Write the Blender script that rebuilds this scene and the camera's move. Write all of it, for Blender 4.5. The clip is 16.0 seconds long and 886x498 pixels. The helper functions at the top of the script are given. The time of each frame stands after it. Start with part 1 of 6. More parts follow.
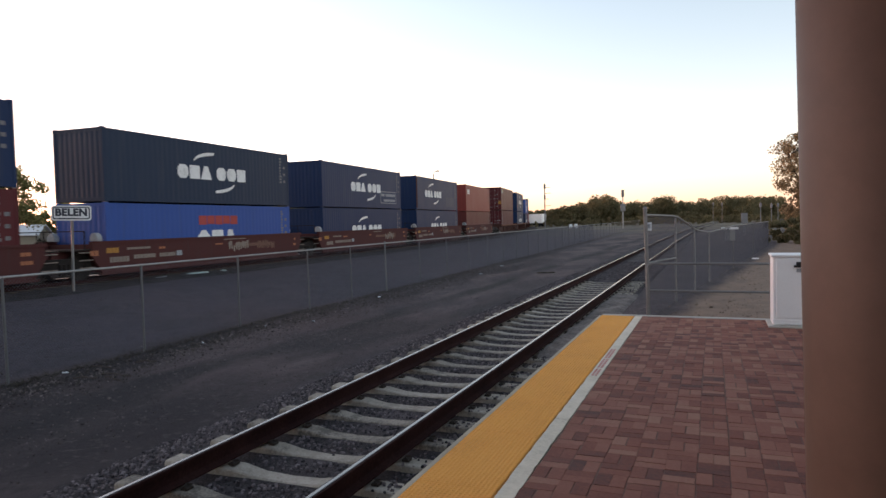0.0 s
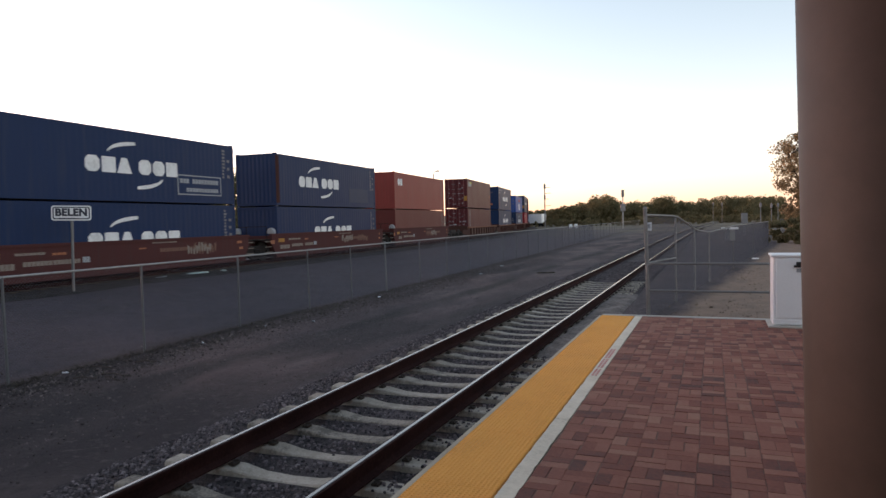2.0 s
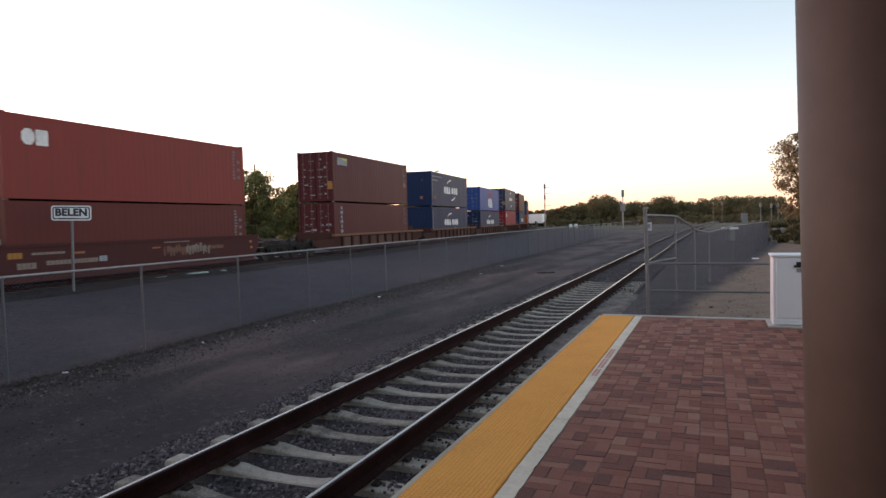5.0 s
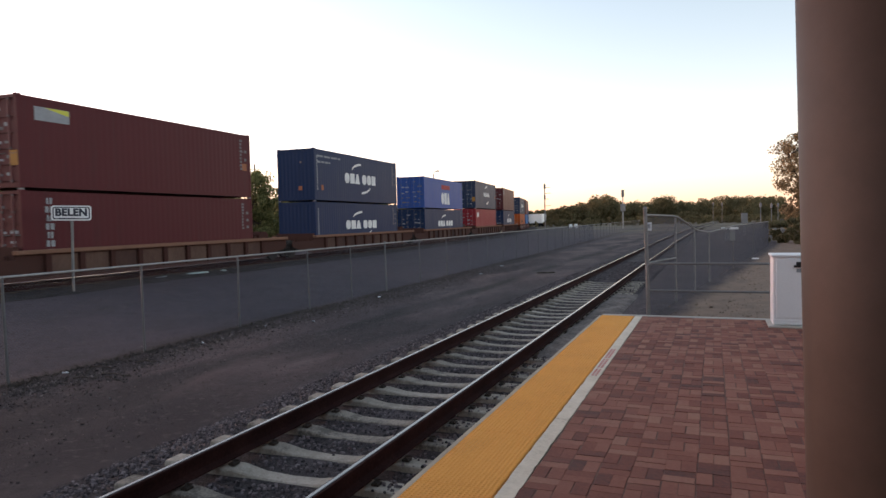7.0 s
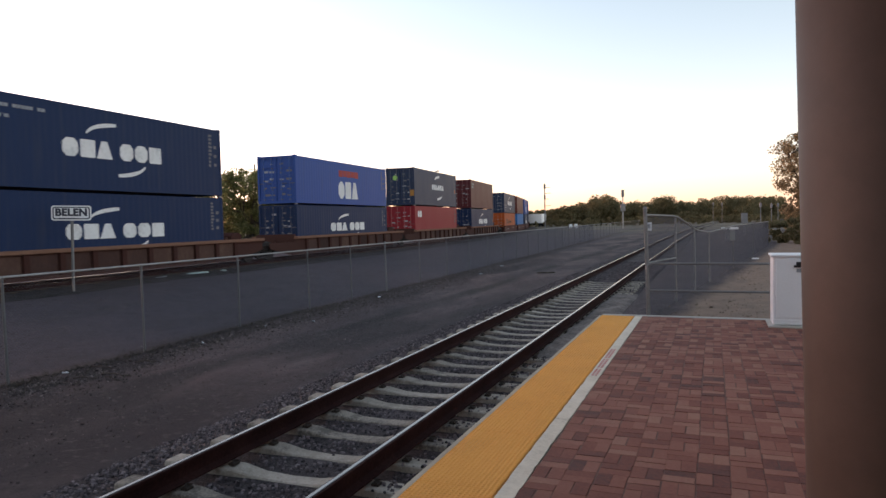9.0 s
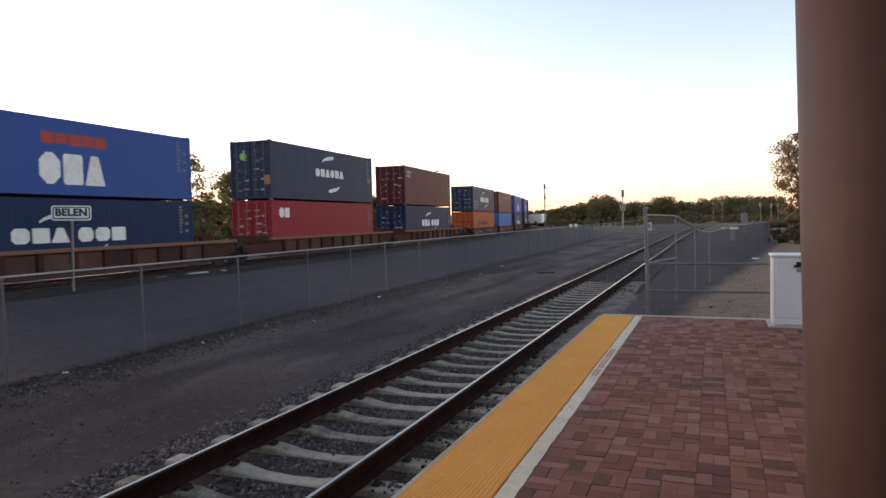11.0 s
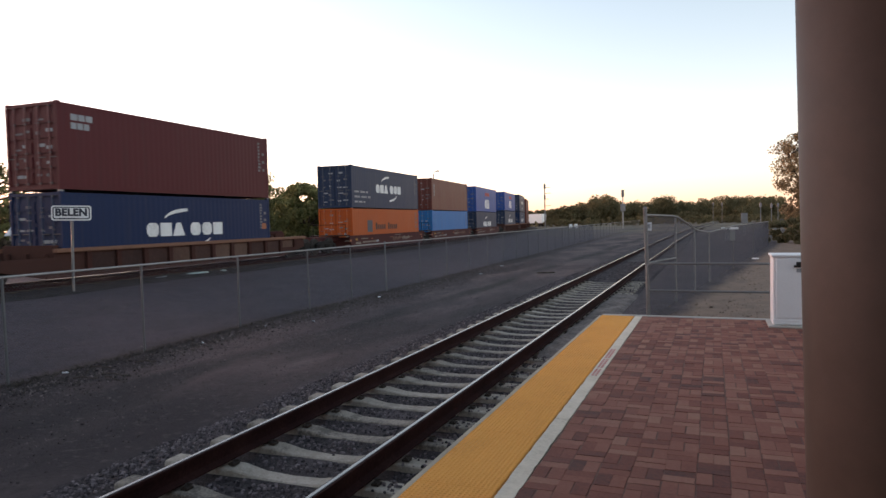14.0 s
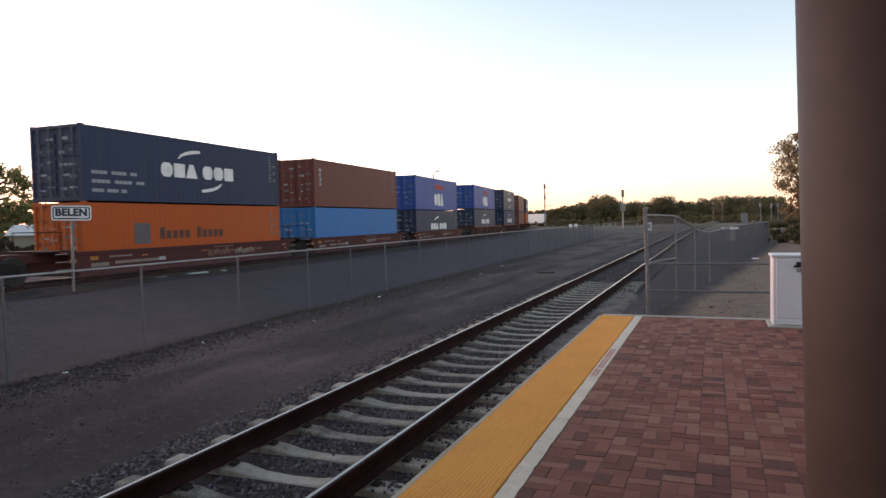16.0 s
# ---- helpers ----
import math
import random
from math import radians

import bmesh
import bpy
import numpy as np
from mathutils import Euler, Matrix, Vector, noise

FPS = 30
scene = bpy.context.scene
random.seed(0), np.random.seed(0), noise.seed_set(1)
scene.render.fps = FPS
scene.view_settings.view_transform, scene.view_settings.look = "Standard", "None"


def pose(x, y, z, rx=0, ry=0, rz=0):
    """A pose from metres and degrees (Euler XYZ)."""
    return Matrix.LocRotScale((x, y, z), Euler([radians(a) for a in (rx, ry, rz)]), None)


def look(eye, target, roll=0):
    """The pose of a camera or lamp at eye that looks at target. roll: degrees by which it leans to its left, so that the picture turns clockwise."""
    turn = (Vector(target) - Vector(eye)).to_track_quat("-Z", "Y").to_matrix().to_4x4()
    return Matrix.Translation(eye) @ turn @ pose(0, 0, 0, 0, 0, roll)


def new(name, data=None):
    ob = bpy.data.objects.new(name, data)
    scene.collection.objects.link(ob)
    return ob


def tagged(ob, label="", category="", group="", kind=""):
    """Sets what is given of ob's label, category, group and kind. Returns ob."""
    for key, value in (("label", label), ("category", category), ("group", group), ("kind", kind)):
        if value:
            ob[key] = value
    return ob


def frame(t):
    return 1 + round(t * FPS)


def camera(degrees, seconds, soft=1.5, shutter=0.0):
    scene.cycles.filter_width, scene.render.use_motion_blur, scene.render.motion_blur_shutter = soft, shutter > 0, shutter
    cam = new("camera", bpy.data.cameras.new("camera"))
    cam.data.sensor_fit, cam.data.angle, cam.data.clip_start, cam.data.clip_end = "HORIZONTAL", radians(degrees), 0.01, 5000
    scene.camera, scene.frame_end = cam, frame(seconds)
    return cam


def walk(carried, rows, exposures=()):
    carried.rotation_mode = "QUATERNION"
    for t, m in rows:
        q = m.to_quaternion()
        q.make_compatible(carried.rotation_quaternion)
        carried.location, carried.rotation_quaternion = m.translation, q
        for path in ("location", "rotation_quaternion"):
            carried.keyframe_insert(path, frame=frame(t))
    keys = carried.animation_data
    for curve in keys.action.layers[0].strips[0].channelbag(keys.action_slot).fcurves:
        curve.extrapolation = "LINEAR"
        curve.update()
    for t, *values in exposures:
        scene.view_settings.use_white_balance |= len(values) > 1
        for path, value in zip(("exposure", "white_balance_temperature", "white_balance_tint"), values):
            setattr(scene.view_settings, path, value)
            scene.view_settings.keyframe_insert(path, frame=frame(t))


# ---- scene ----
# ---- tuned light ----
EXPOSURE, KELVIN, TINT = 1.73, 7250, 37
SKY, SUN, SUN_EL, SUN_AZ = 0.105, 0.25, 10.0, 82.0

cam = camera(67.046, 16.0, soft=1.5, shutter=0.25)
EYE = (0.0, 0.0, 2.045)
VIEW = look(EYE, (-3.757, 9.258, 1.635), -1.328)
walk(cam, [(0.0, VIEW), (16.0, VIEW)], [(0.0, EXPOSURE, KELVIN, TINT), (16.0, EXPOSURE, KELVIN, TINT)])

# ---- light: dusk, the sun has just gone behind the trees ----
world = bpy.data.worlds.new("dusk_sky")
scene.world = world
world.use_nodes = True
_wn = world.node_tree.nodes
_sky = _wn.new("ShaderNodeTexSky")
_sky.sky_type = "NISHITA"
_sky.sun_disc = False
_sky.sun_elevation = radians(SUN_EL)
_sky.sun_rotation = radians(-SUN_AZ)
_sky.air_density, _sky.dust_density, _sky.ozone_density = 0.9, 0.6, 0.5
_haze = _wn.new("ShaderNodeHueSaturation")
_haze.inputs["Hue"].default_value, _haze.inputs["Saturation"].default_value = 0.461, 0.93
world.node_tree.links.new(_sky.outputs["Color"], _haze.inputs["Color"])
world.node_tree.links.new(_haze.outputs["Color"], _wn["Background"].inputs["Color"])
_wn["Background"].inputs["Strength"].default_value = SKY
_sl = bpy.data.lights.new("sun", "SUN")
_sl.energy, _sl.angle, _sl.color = SUN, radians(14), (1.0, 0.8, 0.6)
_so = new("sun", _sl)
_so.matrix_world = look((-math.sin(radians(SUN_AZ)) * 50, math.cos(radians(SUN_AZ)) * 50, 50 * math.tan(radians(SUN_EL))), (0, 0, 0))


# ---- materials ----
def material(name, colours, rough=0.7, metal=0.0, fine=40.0, coarse=2.0, bump=0.2, depth=0.01, stretch=(1, 1, 1), per="", spread=0.0, spec=0.3, span=0.4, weight=0.45, world=False):
    """Two to four colours mixed by fine and coarse noise in the thing's own space; per: 'object' or 'island' varies whole pieces."""
    m = bpy.data.materials.new(name)
    m.use_nodes = True
    nt, n = m.node_tree, m.node_tree.nodes
    link = nt.links.new
    b = n["Principled BSDF"]
    b.inputs["Metallic"].default_value = metal
    b.inputs["Specular IOR Level"].default_value = spec
    tc = n.new("ShaderNodeTexCoord")
    mp = n.new("ShaderNodeMapping")
    mp.inputs["Scale"].default_value = stretch
    place = n.new("ShaderNodeNewGeometry").outputs["Position"] if world else tc.outputs["Object"]
    link(place, mp.inputs["Vector"])
    f1, f2 = n.new("ShaderNodeTexNoise"), n.new("ShaderNodeTexNoise")
    for f, s, d in ((f1, fine, 5), (f2, coarse, 4)):
        f.inputs["Scale"].default_value, f.inputs["Detail"].default_value, f.inputs["Roughness"].default_value = s, d, 0.65
        link(mp.outputs["Vector"], f.inputs["Vector"])
    add = n.new("ShaderNodeMath")
    add.operation = "MULTIPLY_ADD"
    add.inputs[1].default_value = weight
    link(f1.outputs["Fac"], add.inputs[0])
    half = n.new("ShaderNodeMath")
    half.operation = "MULTIPLY"
    half.inputs[1].default_value = 1 - weight
    link(f2.outputs["Fac"], half.inputs[0])
    link(half.outputs[0], add.inputs[2])
    last = add
    if per:
        rnd = n.new("ShaderNodeObjectInfo" if per == "object" else "ShaderNodeNewGeometry")
        out = rnd.outputs["Random" if per == "object" else "Random Per Island"]
        sp = n.new("ShaderNodeMath")
        sp.operation = "MULTIPLY_ADD"
        sp.inputs[1].default_value, sp.inputs[2].default_value = spread, -spread / 2
        link(out, sp.inputs[0])
        tot = n.new("ShaderNodeMath")
        link(add.outputs[0], tot.inputs[0])
        link(sp.outputs[0], tot.inputs[1])
        last = tot
    ramp = n.new("ShaderNodeValToRGB")
    while len(ramp.color_ramp.elements) < len(colours):
        ramp.color_ramp.elements.new(0.5)
    for i, c in enumerate(colours):
        e = ramp.color_ramp.elements[i]
        e.position = 0.5 - span / 2 + span * i / max(1, len(colours) - 1) if not per else 0.5 - (span + 0.3) / 2 + (span + 0.3) * i / max(1, len(colours) - 1)
        e.color = (*c, 1)
    link(last.outputs[0], ramp.inputs["Fac"])
    link(ramp.outputs["Color"], b.inputs["Base Color"])
    rr = n.new("ShaderNodeMapRange")
    rr.inputs["To Min"].default_value, rr.inputs["To Max"].default_value = max(0.05, rough - 0.12), min(1, rough + 0.12)
    link(f2.outputs["Fac"], rr.inputs["Value"])
    link(rr.outputs["Result"], b.inputs["Roughness"])
    if bump:
        bp = n.new("ShaderNodeBump")
        bp.inputs["Strength"].default_value, bp.inputs["Distance"].default_value = bump, depth
        link(f1.outputs["Fac"], bp.inputs["Height"])
        link(bp.outputs["Normal"], b.inputs["Normal"])
    return m


def tone(c, k):
    return tuple(min(1.0, v * k) for v in c)


def paint(name, c, rough=0.42, dirt=(0.10, 0.075, 0.06)):
    """Weathered paint on steel: faded patches, vertical dirt runs and a little rust."""
    m = material(name, [tone(c, 0.80), c, tone(c, 1.0), tone(c, 1.14)], rough, 0.0, 30, 0.7, 0.08, 0.004, (1, 1, 0.35), spec=0.11)
    nt, n = m.node_tree, m.node_tree.nodes
    b = n["Principled BSDF"]
    ramp = b.inputs["Base Color"].links[0].from_node
    tc = n.new("ShaderNodeTexCoord")
    mp = n.new("ShaderNodeMapping")
    mp.inputs["Scale"].default_value = (3.5, 3.5, 0.22)
    nt.links.new(tc.outputs["Object"], mp.inputs["Vector"])
    f = n.new("ShaderNodeTexNoise")
    f.inputs["Scale"].default_value, f.inputs["Detail"].default_value = 1.6, 6
    nt.links.new(mp.outputs["Vector"], f.inputs["Vector"])
    mr = n.new("ShaderNodeMapRange")
    mr.inputs["From Min"].default_value, mr.inputs["From Max"].default_value = 0.52, 0.8
    mr.inputs["To Max"].default_value = 0.32
    nt.links.new(f.outputs["Fac"], mr.inputs["Value"])
    mix = n.new("ShaderNodeMixRGB")
    mix.inputs["Color2"].default_value = (*dirt, 1)
    nt.links.new(mr.outputs["Result"], mix.inputs["Fac"])
    nt.links.new(ramp.outputs["Color"], mix.inputs["Color1"])
    nt.links.new(mix.outputs["Color"], b.inputs["Base Color"])
    return m


M = {}
M["gravel"] = material("gravel", [(0.016, 0.0125, 0.0145), (0.039, 0.031, 0.036), (0.063, 0.050, 0.057), (0.157, 0.127, 0.135)], 0.95, 0, 26, 0.8, 1.0, 0.04, span=0.26, weight=0.72)
M["ballast_stone"] = material("ballast_stone", [(0.036, 0.028, 0.031), (0.072, 0.057, 0.062), (0.118, 0.094, 0.100), (0.205, 0.167, 0.172)], 0.9, 0, 30, 3, 0.4, 0.01, per="island", spread=0.8)
M["pebble"] = material("pebble", [(0.034, 0.024, 0.024), (0.062, 0.046, 0.046), (0.096, 0.076, 0.075), (0.185, 0.15, 0.145)], 0.9, 0, 30, 3, 0.3, 0.01, per="island", spread=0.75)
M["clod"] = material("clod", [(0.07, 0.05, 0.038), (0.13, 0.095, 0.072), (0.20, 0.15, 0.115)], 0.95, 0, 30, 3, 0.3, 0.01, per="island", spread=0.8)
M["ballast_bed"] = material("ballast_bed", [(0.020, 0.015, 0.0165), (0.054, 0.041, 0.043), (0.124, 0.098, 0.102)], 0.95, 0, 38, 1.2, 1.0, 0.04, span=0.25)
M["concrete_tie"] = material("concrete_tie", [(0.128, 0.105, 0.089), (0.268, 0.220, 0.182), (0.342, 0.285, 0.236), (0.428, 0.360, 0.305)], 0.95, 0, 38, 6, 0.8, 0.008, per="object", spread=0.18, span=0.0, world=True)
M["concrete"] = material("concrete", [(0.33, 0.31, 0.28), (0.44, 0.42, 0.385), (0.52, 0.5, 0.465)], 0.9, 0, 70, 2.0, 0.3, 0.004)
M["coping"] = material("coping", [(0.30, 0.25, 0.19), (0.42, 0.36, 0.28), (0.48, 0.42, 0.34)], 0.9, 0, 60, 2.0, 0.3, 0.004)
M["rail_side"] = material("rail_side", [(0.018, 0.0065, 0.0065), (0.036, 0.013, 0.012), (0.06, 0.024, 0.02)], 0.95, 0.0, 30, 2, 0.4, 0.004, spec=0.08)
M["rail_top"] = material("rail_top", [(0.16, 0.152, 0.145), (0.25, 0.24, 0.23)], 0.20, 0.85, 20, 1, 0.05, 0.001, (6, 0.2, 6))
M["clip"] = material("clip", [(0.03, 0.02, 0.016), (0.06, 0.04, 0.03)], 0.9, 0.0, 60, 6, 0.2)
M["tactile"] = material("tactile", [(0.68, 0.27, 0.05), (0.86, 0.36, 0.07), (0.91, 0.41, 0.095)], 0.75, 0, 30, 1.3, 0.2, 0.003)
M["white_paint"] = material("white_paint", [(0.36, 0.30, 0.22), (0.60, 0.52, 0.415), (0.69, 0.605, 0.49), (0.75, 0.67, 0.55)], 0.8, 0, 30, 3.0, 0.3, 0.004, span=0.4)
M["red_mark"] = material("red_mark", [(0.48, 0.13, 0.12), (0.55, 0.21, 0.19)], 0.7, 0, 60, 6, 0)
M["mortar"] = material("mortar", [(0.115, 0.058, 0.046), (0.20, 0.108, 0.085)], 0.95, 0, 60, 3, 0.4, 0.004)
M["paver"] = material("paver", [(0.10, 0.042, 0.036), (0.188, 0.061, 0.044), (0.238, 0.086, 0.060), (0.27, 0.108, 0.077), (0.31, 0.148, 0.105)], 0.85, 0, 30, 1.8, 0.5, 0.004, world=True, per="object", spread=0.6)
M["paver_far"] = material("paver_far", [(0.10, 0.042, 0.036), (0.188, 0.061, 0.044), (0.238, 0.086, 0.060), (0.27, 0.108, 0.077), (0.31, 0.148, 0.105)], 0.85, 0, 30, 1.8, 0.5, 0.004, world=True, per="island", spread=0.6)
M["column"] = material("column", [(0.074, 0.047, 0.037), (0.089, 0.057, 0.046), (0.106, 0.069, 0.055)], 0.6, 0, 14, 2.5, 0.06, 0.004, spec=0.24)
M["galvanised"] = material("galvanised", [(0.22, 0.22, 0.22), (0.32, 0.32, 0.315), (0.42, 0.42, 0.41)], 0.55, 0.5, 40, 3, 0.1, 0.002)
M["grey_pipe"] = material("grey_pipe", [(0.12, 0.118, 0.12), (0.18, 0.178, 0.178), (0.24, 0.236, 0.232)], 0.6, 0.4, 40, 3, 0.1, 0.002)
M["old_post"] = material("old_post", [(0.10, 0.10, 0.105), (0.16, 0.16, 0.165)], 0.6, 0.4, 40, 3, 0.1, 0.002)
M["wire"] = material("wire", [(0.088, 0.094, 0.118), (0.132, 0.14, 0.172)], 0.6, 0.3, 20, 3, 0)
M["dark_wire"] = material("dark_wire", [(0.060, 0.066, 0.086), (0.095, 0.10, 0.125)], 0.6, 0.2, 20, 3, 0)
M["cabinet_white"] = material("cabinet_white", [(0.70, 0.71, 0.725), (0.78, 0.79, 0.80)], 0.45, 0, 30, 1.2, 0.04, 0.002)
M["black"] = material("black", [(0.012, 0.012, 0.014), (0.03, 0.03, 0.032)], 0.6, 0, 40, 4, 0.1)
M["sign_white"] = material("sign_white", [(0.62, 0.64, 0.66), (0.72, 0.74, 0.76)], 0.5, 0, 25, 3, 0)
M["sign_black"] = material("sign_black", [(0.02, 0.023, 0.04), (0.04, 0.045, 0.065)], 0.5, 0, 25, 3, 0)
M["marking"] = material("marking", [(0.45, 0.46, 0.46), (0.68, 0.69, 0.69), (0.76, 0.77, 0.77)], 0.6, 0, 12, 1.5, 0)
M["marking_dim"] = material("marking_dim", [(0.20, 0.22, 0.24), (0.34, 0.36, 0.38)], 0.7, 0, 14, 3, 0)
M["marking_faint"] = material("marking_faint", [(0.10, 0.095, 0.10), (0.20, 0.195, 0.205)], 0.8, 0, 14, 3, 0)
M["yellow_mark"] = material("yellow_mark", [(0.33, 0.14, 0.028), (0.40, 0.185, 0.035)], 0.6, 0, 14, 3, 0)
M["lime_mark"] = material("lime_mark", [(0.50, 0.50, 0.06), (0.58, 0.60, 0.1)], 0.6, 0, 14, 3, 0)
M["green_mark"] = material("green_mark", [(0.2, 0.45, 0.1), (0.25, 0.5, 0.14)], 0.6, 0, 14, 3, 0)
M["red_logo"] = material("red_logo", [(0.34, 0.045, 0.04), (0.42, 0.06, 0.05)], 0.6, 0, 14, 3, 0)
M["lock_steel"] = material("lock_steel", [(0.09, 0.09, 0.092), (0.15, 0.15, 0.152)], 0.7, 0.2, 20, 3, 0.1)
M["dead_weed"] = material("dead_weed", [(0.025, 0.02, 0.017), (0.05, 0.04, 0.032), (0.085, 0.07, 0.055)], 0.95, 0, 20, 2, 0, per="island", spread=0.7)
M["dark_mark"] = material("dark_mark", [(0.065, 0.032, 0.027), (0.10, 0.05, 0.04)], 0.7, 0, 10, 1, 0.0)
M["faded_blue"] = material("faded_blue", [(0.085, 0.08, 0.09), (0.12, 0.11, 0.12)], 0.7, 0, 10, 1, 0.0)
M["steel"] = material("steel", [(0.16, 0.16, 0.165), (0.26, 0.26, 0.265)], 0.5, 0.5, 20, 3, 0.1)
M["navy"] = paint("navy", (0.0088, 0.0265, 0.076), dirt=(0.045, 0.055, 0.07))
M["faded_navy"] = paint("faded_navy", (0.0150, 0.0310, 0.0610), dirt=(0.045, 0.055, 0.07))
M["deep_navy"] = paint("deep_navy", (0.010, 0.024, 0.07), dirt=(0.035, 0.04, 0.055))
M["navy_slate"] = paint("navy_slate", (0.024, 0.040, 0.080), dirt=(0.06, 0.065, 0.07))
M["royal"] = paint("royal", (0.026, 0.080, 0.28), dirt=(0.05, 0.07, 0.13))
M["sky_blue"] = paint("sky_blue", (0.013, 0.155, 0.40))
M["maroon"] = paint("maroon", (0.092, 0.0195, 0.0232), dirt=(0.06, 0.03, 0.03))
M["red_brown"] = paint("red_brown", (0.235, 0.046, 0.040), dirt=(0.09, 0.05, 0.04))
M["oxide"] = paint("oxide", (0.125, 0.031, 0.029), dirt=(0.09, 0.045, 0.04))
M["signal_red"] = paint("signal_red", (0.27, 0.023, 0.032), dirt=(0.16, 0.03, 0.03))
M["orange"] = paint("orange", (0.41, 0.080, 0.019), dirt=(0.22, 0.06, 0.03))
M["brown"] = paint("brown", (0.145, 0.045, 0.037))
for _n, _c in (("navy", (0.05, 0.07, 0.12)), ("deep_navy", (0.05, 0.075, 0.13)), ("navy_slate", (0.085, 0.10, 0.14)), ("royal", (0.06, 0.13, 0.34)), ("sky_blue", (0.05, 0.25, 0.5)), ("maroon", (0.20, 0.085, 0.085)), ("signal_red", (0.40, 0.11, 0.11)), ("orange", (0.55, 0.16, 0.06)), ("brown", (0.24, 0.11, 0.095))):
    M[_n + "_bar"] = paint(_n + "_bar", _c)
M["car_red"] = paint("car_red", (0.080, 0.028, 0.027), 0.75, (0.06, 0.05, 0.045))
M["car_tan"] = paint("car_tan", (0.066, 0.030, 0.025), 0.85, (0.045, 0.03, 0.026))
M["car_rib"] = paint("car_rib", (0.060, 0.024, 0.020), 0.85, (0.05, 0.03, 0.025))
M["car_flange"] = paint("car_flange", (0.21, 0.108, 0.075), 0.85, (0.13, 0.075, 0.055))
M["car_panel"] = material("car_panel", [(0.030, 0.013, 0.012), (0.058, 0.027, 0.022), (0.085, 0.042, 0.032), (0.13, 0.075, 0.056)], 0.85, 0, 14, 1.2, 0.2, 0.004, (1, 1, 0.4), per="object", spread=0.55)
M["scrawl"] = material("scrawl", [(0.16, 0.12, 0.10), (0.27, 0.225, 0.195)], 0.8, 0, 12, 2.5, 0)
M["scrawl_rust"] = material("scrawl_rust", [(0.13, 0.062, 0.046), (0.18, 0.095, 0.07)], 0.8, 0, 12, 2.5, 0)
M["placard_orange"] = material("placard_orange", [(0.30, 0.10, 0.05), (0.38, 0.14, 0.07)], 0.7, 0, 14, 3, 0)
M["oily_ballast"] = material("oily_ballast", [(0.010, 0.007, 0.008), (0.026, 0.018, 0.018), (0.060, 0.046, 0.044)], 0.95, 0, 30, 1.2, 1.0, 0.04, span=0.25)
M["washed_dirt"] = material("washed_dirt", [(0.06, 0.046, 0.043), (0.16, 0.125, 0.112), (0.27, 0.215, 0.19)], 0.95, 0, 14, 2.2, 0.8, 0.02, span=0.3)
M["truck_iron"] = material("truck_iron", [(0.008, 0.007, 0.007), (0.018, 0.014, 0.013), (0.03, 0.024, 0.02)], 0.85, 0.2, 25, 3, 0.4)
M["wheel_steel"] = material("wheel_steel", [(0.02, 0.016, 0.015), (0.045, 0.038, 0.034)], 0.7, 0.4, 25, 3, 0.2)
M["dry_stick"] = material("dry_stick", [(0.06, 0.043, 0.038), (0.11, 0.084, 0.075)], 0.9, 0, 12, 2, 0.3)
M["bark"] = material("bark", [(0.05, 0.035, 0.025), (0.10, 0.07, 0.05)], 0.95, 0, 12, 2, 0.6, 0.03)
M["leaf"] = material("leaf", [(0.10, 0.105, 0.042), (0.175, 0.175, 0.068), (0.27, 0.255, 0.105)], 0.8, 0, 3, 0.4, 0, per="island", spread=0.7)
M["leaf_autumn"] = material("leaf_autumn", [(0.20, 0.135, 0.075), (0.32, 0.21, 0.115), (0.45, 0.30, 0.17)], 0.8, 0, 3, 0.4, 0, per="island", spread=0.7)
# distance haze is put into the far leaf colour: its darks are raised
M["leaf_far_hazed"] = material("leaf_far_hazed", [(0.13, 0.115, 0.06), (0.17, 0.145, 0.075), (0.22, 0.18, 0.10)], 0.85, 0, 1, 0.05, 0, per="island", spread=0.6)
M["scrub"] = material("scrub", [(0.13, 0.115, 0.06), (0.18, 0.155, 0.085), (0.24, 0.20, 0.12)], 0.9, 0, 1, 0.1, 0, per="island", spread=0.6)
for _n in ("leaf", "leaf_autumn", "leaf_far_hazed", "scrub"):
    _t = M[_n].node_tree
    _b = _t.nodes["Principled BSDF"]
    _tr = _t.nodes.new("ShaderNodeBsdfTranslucent")
    _mx = _t.nodes.new("ShaderNodeMixShader")
    _mx.inputs[0].default_value = 0.44
    _t.links.new(_b.inputs["Base Color"].links[0].from_socket, _tr.inputs["Color"])
    _t.links.new(_b.outputs[0], _mx.inputs[1])
    _t.links.new(_tr.outputs[0], _mx.inputs[2])
    _t.links.new(_mx.outputs[0], _t.nodes["Material Output"].inputs["Surface"])
M["brush"] = material("brush", [(0.03, 0.024, 0.018), (0.06, 0.046, 0.032), (0.10, 0.075, 0.05)], 0.9, 0, 1, 0.1, 0, per="island", spread=0.7)
M["roof_white"] = material("roof_white", [(0.58, 0.60, 0.62), (0.72, 0.74, 0.76)], 0.5, 0.1, 8, 0.6, 0.1)
M["wall_dark"] = material("wall_dark", [(0.045, 0.038, 0.034), (0.085, 0.072, 0.062)], 0.9, 0, 20, 0.7, 0.2)
M["roof_grey"] = material("roof_grey", [(0.16, 0.165, 0.17), (0.24, 0.245, 0.25)], 0.6, 0.1, 8, 0.6, 0.1)
M["wall_tan"] = material("wall_tan", [(0.26, 0.22, 0.18), (0.36, 0.31, 0.25)], 0.9, 0, 20, 0.7, 0.2)
